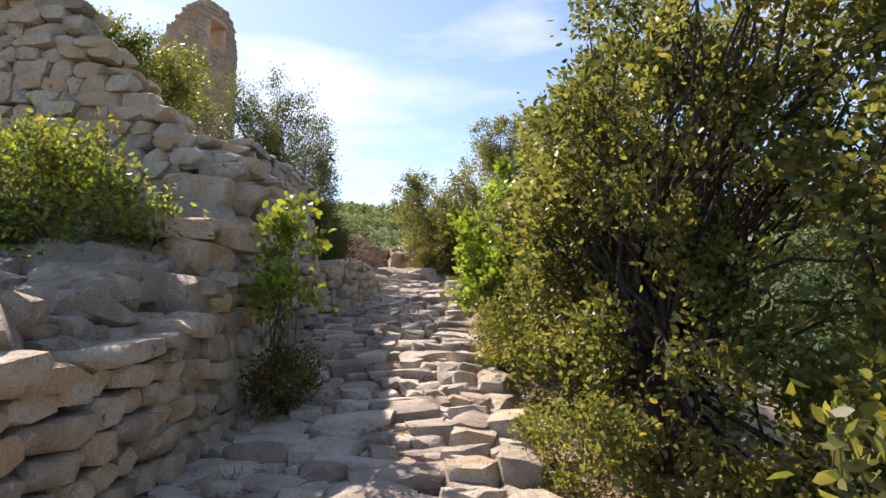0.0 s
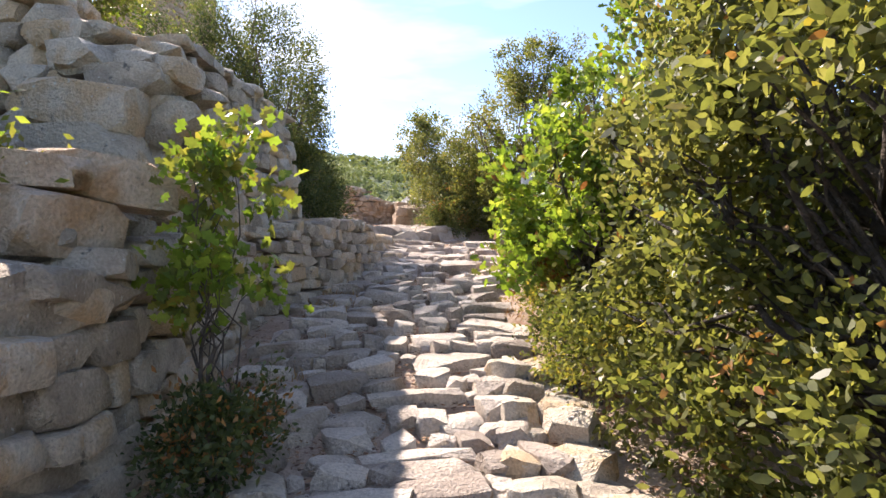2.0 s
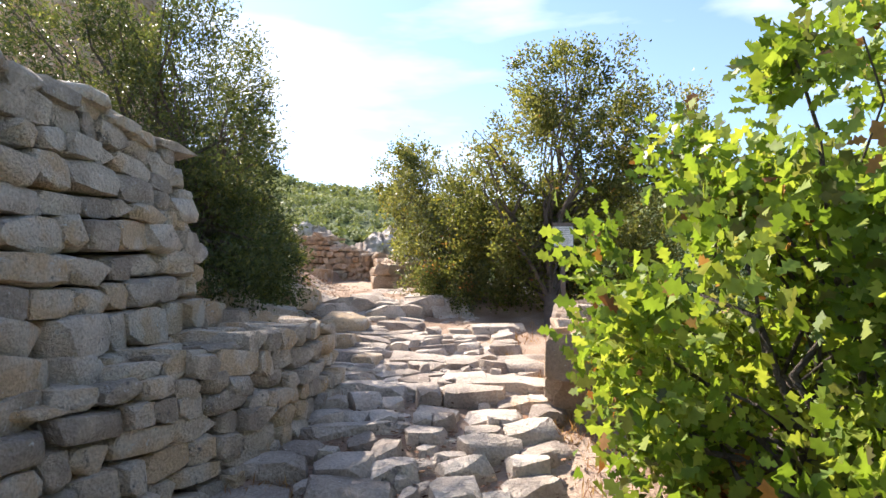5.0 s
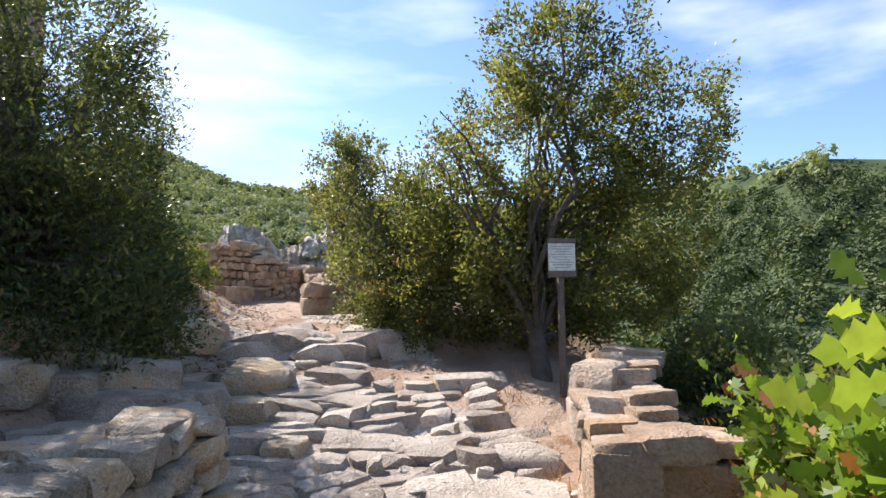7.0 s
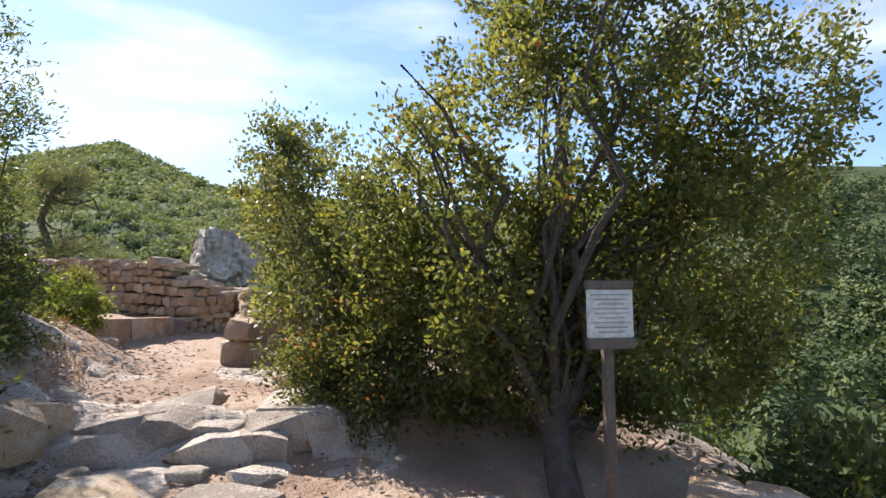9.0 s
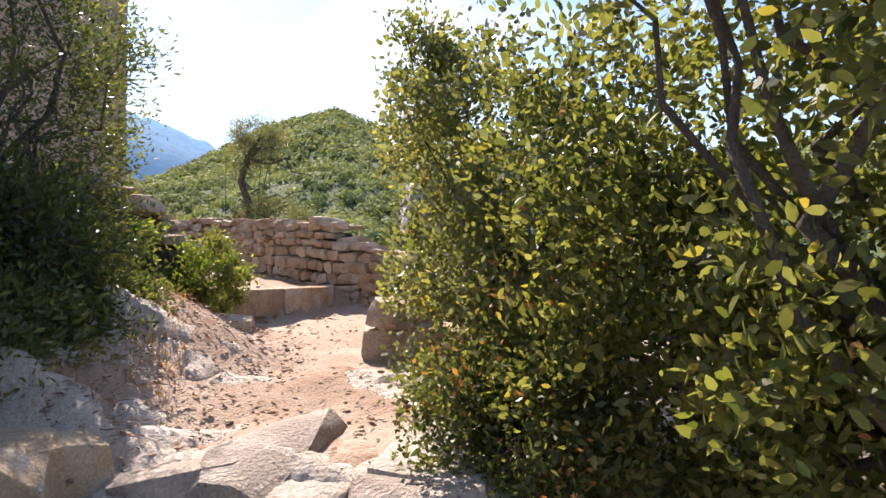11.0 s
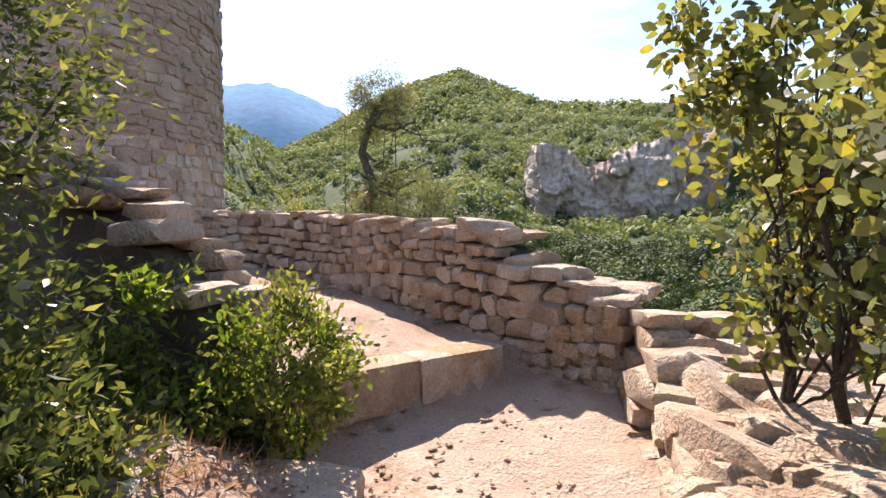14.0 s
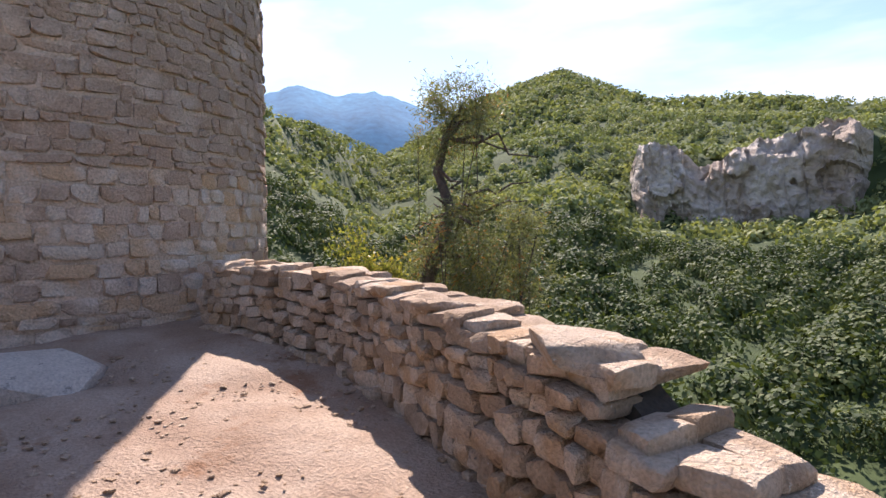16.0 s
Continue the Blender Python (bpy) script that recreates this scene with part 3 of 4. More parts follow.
def from_lists(name, vs, fs, mat):
    me = bpy.data.meshes.new(name)
    me.from_pydata(vs, [], fs)
    me.polygons.foreach_set("use_smooth", [True] * len(me.polygons))
    me.materials.append(mat)
    return me


# line kept clear by people walking
LANE_Y = [-2, 0, 4, 7, 8, 10.3, 11.3, 12.1, 13, 14, 15.4]
LANE_X = [0, 0, -0.37, -0.5, -0.3, 0.05, -0.14, -0.53, -1.1, -1.45, -1.9]


def tree(name, label, category, foot, blobs, n_leaves, leaf, mat, seed, trunk_r=0.08, stems=1, spray=0.22, accents=(), limb_share=0.22, group="", droop=0.0, width=0.5, oval=False):
    """A tree or shrub: tapered trunk(s), limbs to the clumps, and single leaves round the clumps.
    blobs: (x, y, z, rx, ry, rz, weight) lobes that make up the crown."""
    rs, rnd = np.random.RandomState(seed), random.Random(seed)
    ob = tagged(new(name), label, category, group)
    ob.location = foot
    f = np.array(foot)
    W = np.array([b[6] for b in blobs], float); W /= W.sum()
    n_cl = max(14, int(n_leaves / 110))
    pick = rs.choice(len(blobs), n_cl, p=W)
    dirs = rs.normal(size=(n_cl, 3)); dirs /= np.linalg.norm(dirs, axis=1)[:, None]
    rad = rs.uniform(0.25, 1.0, n_cl) ** 0.45
    rad *= 1 + 0.16 * np.sin(dirs[:, 0] * 5 + seed) * np.cos(dirs[:, 2] * 4 + seed * 2)
    C = np.array([blobs[i][:3] for i in pick]) + dirs * rad[:, None] * np.array([blobs[i][3:6] for i in pick])
    per = rs.randint(0, n_cl, n_leaves)
    P = C[per] + rs.normal(size=(n_leaves, 3)) * spray * rs.uniform(0.5, 1.0, n_cl)[per][:, None]
    gzs = height(P[:, 0], P[:, 1])
    lane = np.interp(P[:, 1], LANE_Y, LANE_X)
    free = (np.abs(P[:, 0] - lane) > np.where(P[:, 1] > 12.9, 0.46, np.where(P[:, 1] > 10, 0.78, 0.5))) | (P[:, 2] > gzs + 2.9) | (P[:, 1] < -0.5) | (P[:, 1] > 15.8)
    P, per, gzs = P[free], per[free], gzs[free]
    n_leaves = len(P)
    P[:, 2] = np.maximum(P[:, 2], gzs + 0.03)
    Q = leaves(rs, P, leaf, width, droop, dirs[per] * 0.8, oval)
    shares = [(mat, 1.0)] + list(accents)
    lim = np.zeros(n_leaves, int)
    rc = rs.uniform(size=n_cl)
    mixed = np.where(rs.uniform(size=n_leaves) < 0.35, rc[per], rs.uniform(size=n_leaves))
    for i, (m2, share) in enumerate(accents):
        lo = sum(a[1] for a in accents[:i])
        lim[(mixed > lo) & (mixed < lo + share)] = i + 1
    for i, (m2, _) in enumerate(shares):
        q = Q[lim == i]
        if len(q):
            me = mesh_quads("crown", q - f, m2)
            c = new("crown", me); c.parent = ob
    vs, fs = [], []
    core = np.array([b[:3] for b in blobs]).T @ W
    for s in range(stems):
        base = Vector((rnd.uniform(-0.15, 0.15) * (stems > 1), rnd.uniform(-0.15, 0.15) * (stems > 1), -0.15))
        fork = Vector(core - f) * 0.55 + Vector((rnd.uniform(-0.2, 0.2), rnd.uniform(-0.2, 0.2), 0))
        pts = bent(rnd, base, fork, 6, 0.07)
        tube(vs, fs, pts, [trunk_r * (1.25 - 0.55 * i / 6) for i in range(7)], 8)
        for k in range(int(n_cl * limb_share / stems)):
            c = Vector(C[rnd.randrange(n_cl)] - f)
            st = pts[rnd.choice((3, 4, 5, 6, 6))]
            r0 = trunk_r * rnd.uniform(0.14, 0.42)
            tube(vs, fs, bent(rnd, st, c, 6, 0.1), [r0 * (1 - 0.85 * i / 6) + 0.002 for i in range(7)], 5)
    t = new("trunk", from_lists("trunk", vs, fs, BARK)); t.parent = ob
    return ob


OAK = "evergreen oak with olive leaves and grey branching trunk"
ACC = ((LEAF_YELLOW, 0.05), (LEAF_DRY, 0.008))


def plant(name, label, category, x, y, blobs, *rest, **more):
    return tree(name, label, category, (x, y, gz(x, y)), blobs, *rest, **more)


# oaks on the valley side of the path
plant("oak_tree", OAK, "tree", 1.45, 3.9, [(1.5, 3.9, 2.6, 0.95, 1.2, 0.9, 3), (1.5, 3.8, 1.2, 0.75, 1.1, 0.9, 1.7), (1.9, 3.4, 3.6, 1.0, 1.1, 0.8, 2.5), (1.3, 4.4, 3.2, 0.6, 0.7, 0.6, 1), (2.5, 4.5, 2.2, 0.9, 1.2, 1.6, 2), (1.05, 5.1, 1.9, 0.6, 0.8, 0.8, 2), (1.15, 4.9, 1.1, 0.6, 0.7, 0.5, 1), (1.1, 5.0, 2.7, 0.55, 0.6, 0.5, 1), (1.9, 3.3, 0.0, 0.7, 0.9, 0.6, 1.3)], 62000, 0.05, LEAF_OAK, 21, 0.07, 3, 0.10, ACC, limb_share=0.35, oval=True)
plant("oak_tree", OAK, "tree", 2.1, 1.9, [(2.2, 2.2, 2.4, 0.6, 0.8, 1.2, 2), (2.1, 2.2, 1.0, 0.6, 0.8, 0.9, 2), (2.9, 2.6, 2.2, 0.8, 0.9, 1.4, 2), (2.5, 2.9, 0.1, 0.8, 0.9, 0.7, 1.6)], 34000, 0.055, LEAF_OAK, 22, 0.05, 2, 0.11, ACC, limb_share=0.45, oval=True)
plant("oak_tree", "young deciduous oak with fresh bright green lobed leaves", "tree", 1.0, 6.9, [(0.7, 7.1, 2.4, 0.6, 0.8, 0.6, 3), (0.85, 6.7, 1.7, 0.55, 0.8, 0.5, 2), (1.5, 6.5, 3.1, 0.8, 0.8, 0.6, 2), (0.9, 7.6, 2.3, 0.55, 0.6, 0.7, 2), (0.75, 7.2, 3.2, 0.35, 0.4, 0.45, 0.7), (1.5, 7.4, 3.6, 0.5, 0.5, 0.4, 0.7), (1.7, 7.2, 2.2, 0.6, 0.8, 0.6, 1.2)], 11000, 0.072, LEAF_BRIGHT, 23, 0.05, 2, 0.11, ((LEAF_OAK, 0.16), (LEAF_DRY, 0.035)), width=0.75, limb_share=0.75, oval="lobed")
plant("oak_tree", OAK, "tree", 2.0, 5.6, [(2.1, 5.4, 3.4, 0.9, 1.0, 0.9, 2), (2.0, 5.6, 2.0, 0.8, 1.0, 1.0, 2), (1.9, 6.9, 1.5, 0.8, 0.8, 0.5, 1.6)], 27000, 0.055, LEAF_OAK, 27, 0.06, 2, 0.13, ACC, oval=True)
plant("oak_tree", OAK, "tree", 1.0, 11.8, [(1.45, 12.1, 5.0, 0.85, 0.8, 0.6, 3), (0.95, 12.1, 4.3, 1.05, 0.8, 0.7, 3), (2.4, 12.2, 4.5, 0.7, 0.8, 0.65, 2.2), (2.2, 12.3, 3.6, 0.85, 0.7, 0.6, 2.8), (0.3, 12.5, 3.9, 0.6, 0.7, 0.7, 2), (1.0, 12.6, 3.4, 1.0, 0.5, 0.6, 2.4), (1.9, 12.5, 2.8, 0.9, 0.5, 0.5, 2.2), (0.7, 12.1, 3.1, 0.35, 0.3, 0.4, 0.8), (1.55, 12.1, 3.0, 0.4, 0.3, 0.5, 1.0), (0.4, 12.9, 2.9, 0.6, 0.5, 0.5, 1.6), (1.0, 12.8, 2.75, 0.7, 0.4, 0.4, 1.2), (0.1, 13.4, 3.5, 0.5, 0.6, 0.8, 1.2)], 80000, 0.042, LEAF_OAK, 24, 0.085, 1, 0.10, ((LEAF_YELLOW, 0.16), (LEAF_DRY, 0.008)), limb_share=0.12, oval=True)
plant("oak_tree", "multi-stemmed oak with pale olive leaves by the path", "tree", -0.2, 14.3, [(-0.85, 14.5, 4.75, 0.25, 0.3, 0.3, 0.35), (-0.6, 14.4, 4.2, 0.45, 0.6, 0.6, 1.8), (-0.35, 14.0, 3.3, 0.6, 0.7, 0.5, 2.4), (0.3, 13.4, 3.6, 0.6, 0.7, 0.9, 2), (0.1, 15.0, 3.8, 0.5, 0.5, 0.9, 1.5), (-0.2, 13.7, 2.8, 0.5, 0.6, 0.35, 1.2)], 28000, 0.042, LEAF_OAK, 25, 0.04, 3, 0.10, ((LEAF_PALE, 0.35), (LEAF_YELLOW, 0.1), (LEAF_DRY, 0.006)), width=0.55, limb_share=0.3, oval=True)
plant("oak_tree", "young oak shoot with broad sunlit olive leaves", "tree", 1.4, 1.75, [(1.2, 1.8, 1.05, 0.2, 0.2, 0.35, 1), (1.4, 1.8, 0.7, 0.2, 0.2, 0.3, 1)], 300, 0.075, LEAF_YELLOW, 26, 0.014, 2, 0.07, ((LEAF_OAK, 0.5),), width=0.45, limb_share=0.8, oval=True)
# evergreens on the bank
plant("evergreen_tree", "dense dark green evergreen tree beside the path", "tree", -3.2, 11.4, [(-3.2, 11.5, 4.6, 1.1, 1.1, 1.6, 3), (-2.85, 11.6, 3.1, 1.05, 1.0, 0.95, 3.4), (-4.3, 11.6, 4.8, 1.2, 1.2, 1.6, 2), (-2.65, 11.3, 2.65, 0.8, 0.9, 0.35, 1.4)], 88000, 0.055, LEAF_DARK, 31, 0.1, 2, 0.13, ((LEAF_OAK, 0.15),), width=0.34)
plant("evergreen_tree", "dense dark green evergreen tree beside the path", "tree", -3.6, 13.9, [(-3.7, 14.1, 4.4, 0.9, 0.9, 1.6, 3), (-3.3, 13.7, 3.3, 0.75, 0.8, 0.7, 3), (-4.3, 13.2, 4.2, 1.0, 1.0, 1.4, 2), (-2.95, 13.1, 2.9, 0.6, 0.9, 0.4, 1.6), (-3.1, 14.2, 3.0, 0.4, 0.5, 0.35, 0.8)], 60000, 0.052, LEAF_DARK, 32, 0.1, 2, 0.13, ((LEAF_OAK, 0.22),), width=0.34)
SHRUB = "leafy green shrub growing among the stones"
plant("shrub", "yellow-green shrub growing behind the retaining wall", "shrub", -3.0, 4.3, [(-3.0, 4.3, 2.3, 0.7, 0.7, 0.6, 3), (-3.3, 3.7, 1.9, 0.6, 0.6, 0.6, 2), (-2.5, 4.7, 2.0, 0.4, 0.4, 0.4, 1)], 24000, 0.05, LEAF_OAK, 41, 0.03, 3, 0.12, ((LEAF_YELLOW, 0.35), (LEAF_BRIGHT, 0.35)))
plant("sapling", "young oak sapling with bright yellow-green leaves", "sapling", -1.3, 5.05, [(-1.32, 5.05, 1.75, 0.27, 0.25, 0.22, 3), (-1.28, 5.0, 2.3, 0.2, 0.2, 0.36, 2)], 720, 0.08, LEAF_BRIGHT, 42, 0.014, 2, 0.09, ((LEAF_YELLOW, 0.4),), width=0.75, limb_share=1.0, oval="lobed")
plant("shrub", SHRUB, "shrub", -1.35, 5.0, [(-1.32, 4.9, 1.0, 0.22, 0.5, 0.25, 1)], 3500, 0.04, LEAF_DARK, 43, 0.012, 4, 0.08, ((LEAF_DRY, 0.12),))
plant("shrub", SHRUB, "shrub", -4.4, 8.4, [(-4.4, 8.4, 4.9, 0.9, 0.8, 0.7, 2), (-5.2, 8.2, 5.2, 0.9, 0.8, 0.7, 2)], 20000, 0.06, LEAF_OAK, 44, 0.04, 3, 0.13, ((LEAF_BRIGHT, 0.2),))
plant("shrub", SHRUB, "shrub", 0.75, 3.6, [(0.8, 3.7, 0.75, 0.3, 0.5, 0.3, 1)], 2600, 0.035, LEAF_OAK, 45, 0.012, 4, 0.09, ((LEAF_YELLOW, 0.25),))
plant("shrub", "low yellow-green shrub at the path's edge", "shrub", 0.62, 5.9, [(0.62, 6.0, 1.3, 0.28, 0.7, 0.3, 1), (0.75, 7.2, 1.55, 0.3, 0.6, 0.3, 1), (1.15, 6.6, 1.5, 0.45, 0.7, 0.35, 1.5)], 15000, 0.032, LEAF_OAK, 46, 0.012, 5, 0.09, ((LEAF_YELLOW, 0.5),))
plant("shrub", "dark low shrub beside the bright path", "shrub", -0.05, 12.9, [(-0.12, 13.0, 2.72, 0.45, 0.5, 0.35, 1)], 16000, 0.036, LEAF_DARK, 47, 0.015, 4, 0.1, ((LEAF_OAK, 0.4), (LEAF_DRY, 0.02)))
plant("shrub", "bushy green shrub beside the stone step", "shrub", -2.95, 15.35, [(-2.9, 15.35, 3.25, 0.3, 0.3, 0.36, 2), (-3.1, 15.0, 3.05, 0.25, 0.25, 0.25, 1)], 8000, 0.04, LEAF_OAK, 48, 0.012, 6, 0.07, ((LEAF_BRIGHT, 0.3),), limb_share=0.5)
plant("shrub", "bright green shrub sprouting from the broken wall", "shrub", -3.35, 14.95, [(-3.35, 14.95, 3.5, 0.25, 0.3, 0.25, 1), (-3.4, 14.7, 3.1, 0.25, 0.3, 0.3, 1)], 4500, 0.05, LEAF_BRIGHT, 49, 0.012, 4, 0.08, ((LEAF_OAK, 0.5),), width=0.35)
plant("shrub", "dry reddish shrub beside the pier", "shrub", 1.35, 9.1, [(1.25, 9.0, 2.05, 0.3, 0.3, 0.18, 1), (1.5, 8.9, 1.85, 0.3, 0.3, 0.2, 1)], 4200, 0.045, LEAF_DRY, 50, 0.012, 5, 0.08, width=0.14)
plant("shrub", "young oak shrub with bright green lobed leaves", "shrub", 1.0, 8.4, [(0.95, 8.4, 2.15, 0.28, 0.35, 0.4, 1), (1.3, 8.5, 1.9, 0.35, 0.4, 0.4, 1)], 2400, 0.07, LEAF_BRIGHT, 51, 0.015, 3, 0.1, ((LEAF_DRY, 0.1),), width=0.75, limb_share=0.8, oval="lobed")
plant("shrub", "yellow-green shrub growing below the tower", "shrub", -7.6, 22.0, [(-7.6, 22.0, 3.3, 0.8, 0.7, 0.9, 1), (-7.2, 22.2, 2.6, 0.9, 0.7, 0.9, 1)], 12000, 0.06, LEAF_YELLOW, 52, 0.03, 3, 0.13, ((LEAF_OAK, 0.4),))
# leaning tree beyond the parapet
plant("shrub", "dark shrub below the pier on the valley slope", "shrub", 2.1, 10.0, [(2.1, 10.0, 1.9, 0.5, 0.8, 0.5, 1), (2.3, 11.2, 2.1, 0.5, 0.7, 0.6, 1)], 24000, 0.05, LEAF_DARK, 54, 0.02, 4, 0.12, ((LEAF_OAK, 0.3),))
plant("shrub", "slender young oak growing from the rubble wall", "shrub", -0.75, 15.75, [(-0.75, 15.75, 3.6, 0.35, 0.35, 0.5, 1.5), (-0.8, 15.6, 4.4, 0.4, 0.45, 0.45, 3), (-1.2, 15.5, 4.65, 0.28, 0.3, 0.4, 1.6), (-1.1, 15.6, 4.0, 0.2, 0.25, 0.4, 0.7), (-0.5, 15.4, 5.0, 0.4, 0.4, 0.3, 1.5), (-0.35, 15.5, 3.7, 0.4, 0.4, 0.6, 1.5)], 5000, 0.05, LEAF_OAK, 55, 0.025, 2, 0.11, ((LEAF_PALE, 0.2), (LEAF_YELLOW, 0.2)), width=0.6, limb_share=0.9, oval=True)
lean = plant("leaning_tree", "sparse leaning tree with feathery grey-green foliage", "tree", -7.0, 23.2, [(-6.75, 23.6, 6.35, 0.6, 0.5, 0.35, 2), (-7.2, 23.6, 5.6, 0.5, 0.4, 0.3, 0.8), (-6.2, 23.5, 4.1, 1.0, 0.8, 0.75, 4), (-6.0, 23.5, 3.4, 0.9, 0.7, 0.6, 2.5), (-6.5, 23.6, 6.0, 0.5, 0.4, 0.4, 1), (-7.1, 23.4, 3.7, 0.6, 0.6, 0.5, 1.2)], 26000, 0.085, LEAF_PALE, 53, 0.13, 1, 0.16, ((LEAF_DRY, 0.05), (LEAF_OAK, 0.25)), droop=0.6, width=0.16, limb_share=0.12, oval=False)

vs, fs = [], []
rnd = random.Random(9)
SPINE = [(-7.35, 23.2, 1.5), (-7.3, 23.3, 3.0), (-7.05, 23.4, 3.9), (-6.8, 23.5, 4.5), (-7.1, 23.55, 5.2), (-6.95, 23.6, 5.8), (-6.6, 23.6, 6.3)]
foot = Vector(lean.location)
tube(vs, fs, [Vector(p) - foot for p in SPINE], [0.16, 0.14, 0.12, 0.1, 0.08, 0.06, 0.03], 8)
for k in range(26):
    a = Vector(SPINE[rnd.choice((2, 3, 3, 4, 5))])
    b = a + Vector((rnd.uniform(-0.6, 1.5), rnd.uniform(-0.5, 0.5), rnd.uniform(-0.6, 0.5)))
    tube(vs, fs, [p - foot for p in bent(rnd, a, b, 6, 0.14)], [0.035 * (1 - 0.85 * i / 6) + 0.004 for i in range(7)], 5)
t = new("limb", from_lists("limb", vs, fs, BARK)); t.parent = lean

# ---- signpost ----
sign = tagged(new("signpost"), "weathered white information board on a dark post", "sign")
SX, SY = 1.02, 11.3
sign.location = (SX, SY, gz(SX, SY))


def box(bm, centre3, size3):
    g = bmesh.ops.create_cube(bm, size=1.0, matrix=Matrix.Translation(centre3) @ Matrix.Diagonal((*size3, 1)))
    return g["verts"]


def part(name, bm, mat, parent, label="", bevel=0.0):
    if bevel:
        bmesh.ops.bevel(bm, geom=bm.edges[:], offset=bevel, segments=2, affect="EDGES")
    me = bpy.data.meshes.new(name)
    bm.to_mesh(me); bm.free()
    me.materials.append(mat)
    ob = new(name, me)
    ob.parent = parent
    if label:
        ob["label"] = label
    return ob


def piece(name, centre3, size3, mat, parent, label="", bevel=0.004):
    bm = bmesh.new()
    box(bm, centre3, size3)
    return part(name, bm, mat, parent, label, bevel)


piece("post", (0.02, 0.04, 0.55), (0.045, 0.045, 1.4), POST, sign)
board = piece("board", (0.02, 0.0, 1.13), (0.22, 0.02, 0.22), METAL, sign, "pale printed panel")
piece("frame_top", (0.02, 0.0, 1.26), (0.23, 0.035, 0.04), POST, sign)
piece("frame_bottom", (0.02, 0.0, 0.995), (0.23, 0.035, 0.05), POST, sign)
INK = material("faded_ink", [(0.30, 0.30, 0.30), (0.40, 0.40, 0.39)], 0.6, 5, 40, 0)
for k in range(9):
    piece("text_line", (0.02, -0.0115, 1.215 - k * 0.021), (0.19 - 0.03 * (k % 3), 0.002, 0.006), INK, board, "", 0)

# ---- rocks and step ----
HEWN = [stone_mesh("block", i + 131, STONE_WARM, 0.07, 0.02, 0.01) for i in range(3)]
STEP = [(-3.35, 15.28), (-2.93, 15.93), (-2.67, 16.35), (-2.33, 16.86)]
step_ob = tagged(new("stone_step"), "long hewn limestone blocks forming one low step", "step", kind="structure")
for k, (a, b) in enumerate(zip(STEP, STEP[1:])):
    d = Vector((b[0] - a[0], b[1] - a[1], 0))
    c = Vector(((a[0] + b[0]) / 2, (a[1] + b[1]) / 2, 2.95)) + Vector((-d.y, d.x, 0)).normalized() * 0.1
    put_stone("block", HEWN[k], step_ob, Matrix.Translation(c) @ Euler((0, 0, math.atan2(d.y, d.x))).to_matrix().to_4x4() @ Matrix.Diagonal((d.length * 1.02, 0.26, 0.27, 1)))
boulder("flat-topped tan limestone rock beside the path", (-2.62, 15.0, 2.78), (0.5, 0.42, 0.3), 0.4, WARM_STONES, 3)
boulder("grey weathered boulder under the shrub", (-3.05, 14.75, 2.8), (0.5, 0.35, 0.3), 0.2, WALL_STONES, 5)
boulder("pale flat rock ledge at the tower's foot", (-6.35, 16.75, 3.3), (1.3, 0.7, 0.35), 0.9, PAVING, 4)
boulder("grey limestone block bonded into the wall corner", (-2.28, 5.5, 2.68), (0.55, 0.34, 0.26), 0.05, WALL_STONES, 10)
boulder("grey limestone block bonded into the wall corner", (-2.25, 5.46, 2.42), (0.5, 0.34, 0.28), -0.05, WALL_STONES, 13)
boulder("grey pitted boulder on the bank", (-2.0, 11.1, 2.3), (0.42, 0.36, 0.28), 0.3, WALL_STONES, 8)
boulder("large squared limestone block on the wall", (-1.9, 4.45, 1.62), (0.85, 0.4, 0.3), 1.45, WALL_STONES, 2)
boulder("tan limestone block on the wall", (-2.0, 4.75, 1.95), (0.5, 0.4, 0.26), 1.2, WARM_STONES, 6)
boulder("tan limestone block on the wall", (-1.9, 4.95, 2.18), (0.55, 0.4, 0.22), 0.9, WARM_STONES, 9)
boulder("long flat capping stone on the wall", (-2.2, 4.7, 2.2), (0.75, 0.35, 0.16), 0.2, WARM_STONES, 11)
boulder("large capping stone on the parapet", (-2.6, 17.42, 3.83), (0.36, 0.3, 0.12), 0.6, WARM_STONES, 12)
boulder("tan block at the wall's broken end", (-1.12, 14.93, 2.72), (0.46, 0.36, 0.3), 0.2, SQUARED, 1)
boulder("tan block at the wall's broken end", (-0.72, 14.9, 2.74), (0.4, 0.36, 0.32), 0.1, SQUARED, 2)
boulder("tan block lying on the wall's broken end", (-1.05, 14.98, 2.96), (0.44, 0.36, 0.24), 0.3, SQUARED, 3)

rnd = random.Random(77)
rubble = []
for _ in range(230):
    x, y = rnd.uniform(-3.6, -1.95), rnd.uniform(2.2, 5.5)
    k = rnd.uniform(0.14, 0.36)
    rubble.append((rnd.choice(WALL_STONES), Matrix.Translation((x, y, gz(x, y) + k * 0.15)) @ Euler((rnd.uniform(-0.4, 0.4), rnd.uniform(-0.4, 0.4), rnd.uniform(0, 6))).to_matrix().to_4x4() @ Matrix.Diagonal((k * 1.3, k, k * 0.6, 1))))
tagged(joined("rubble", rubble, STONE), "loose grey limestone rubble behind the wall", "rubble", kind="stuff")
rubble = []
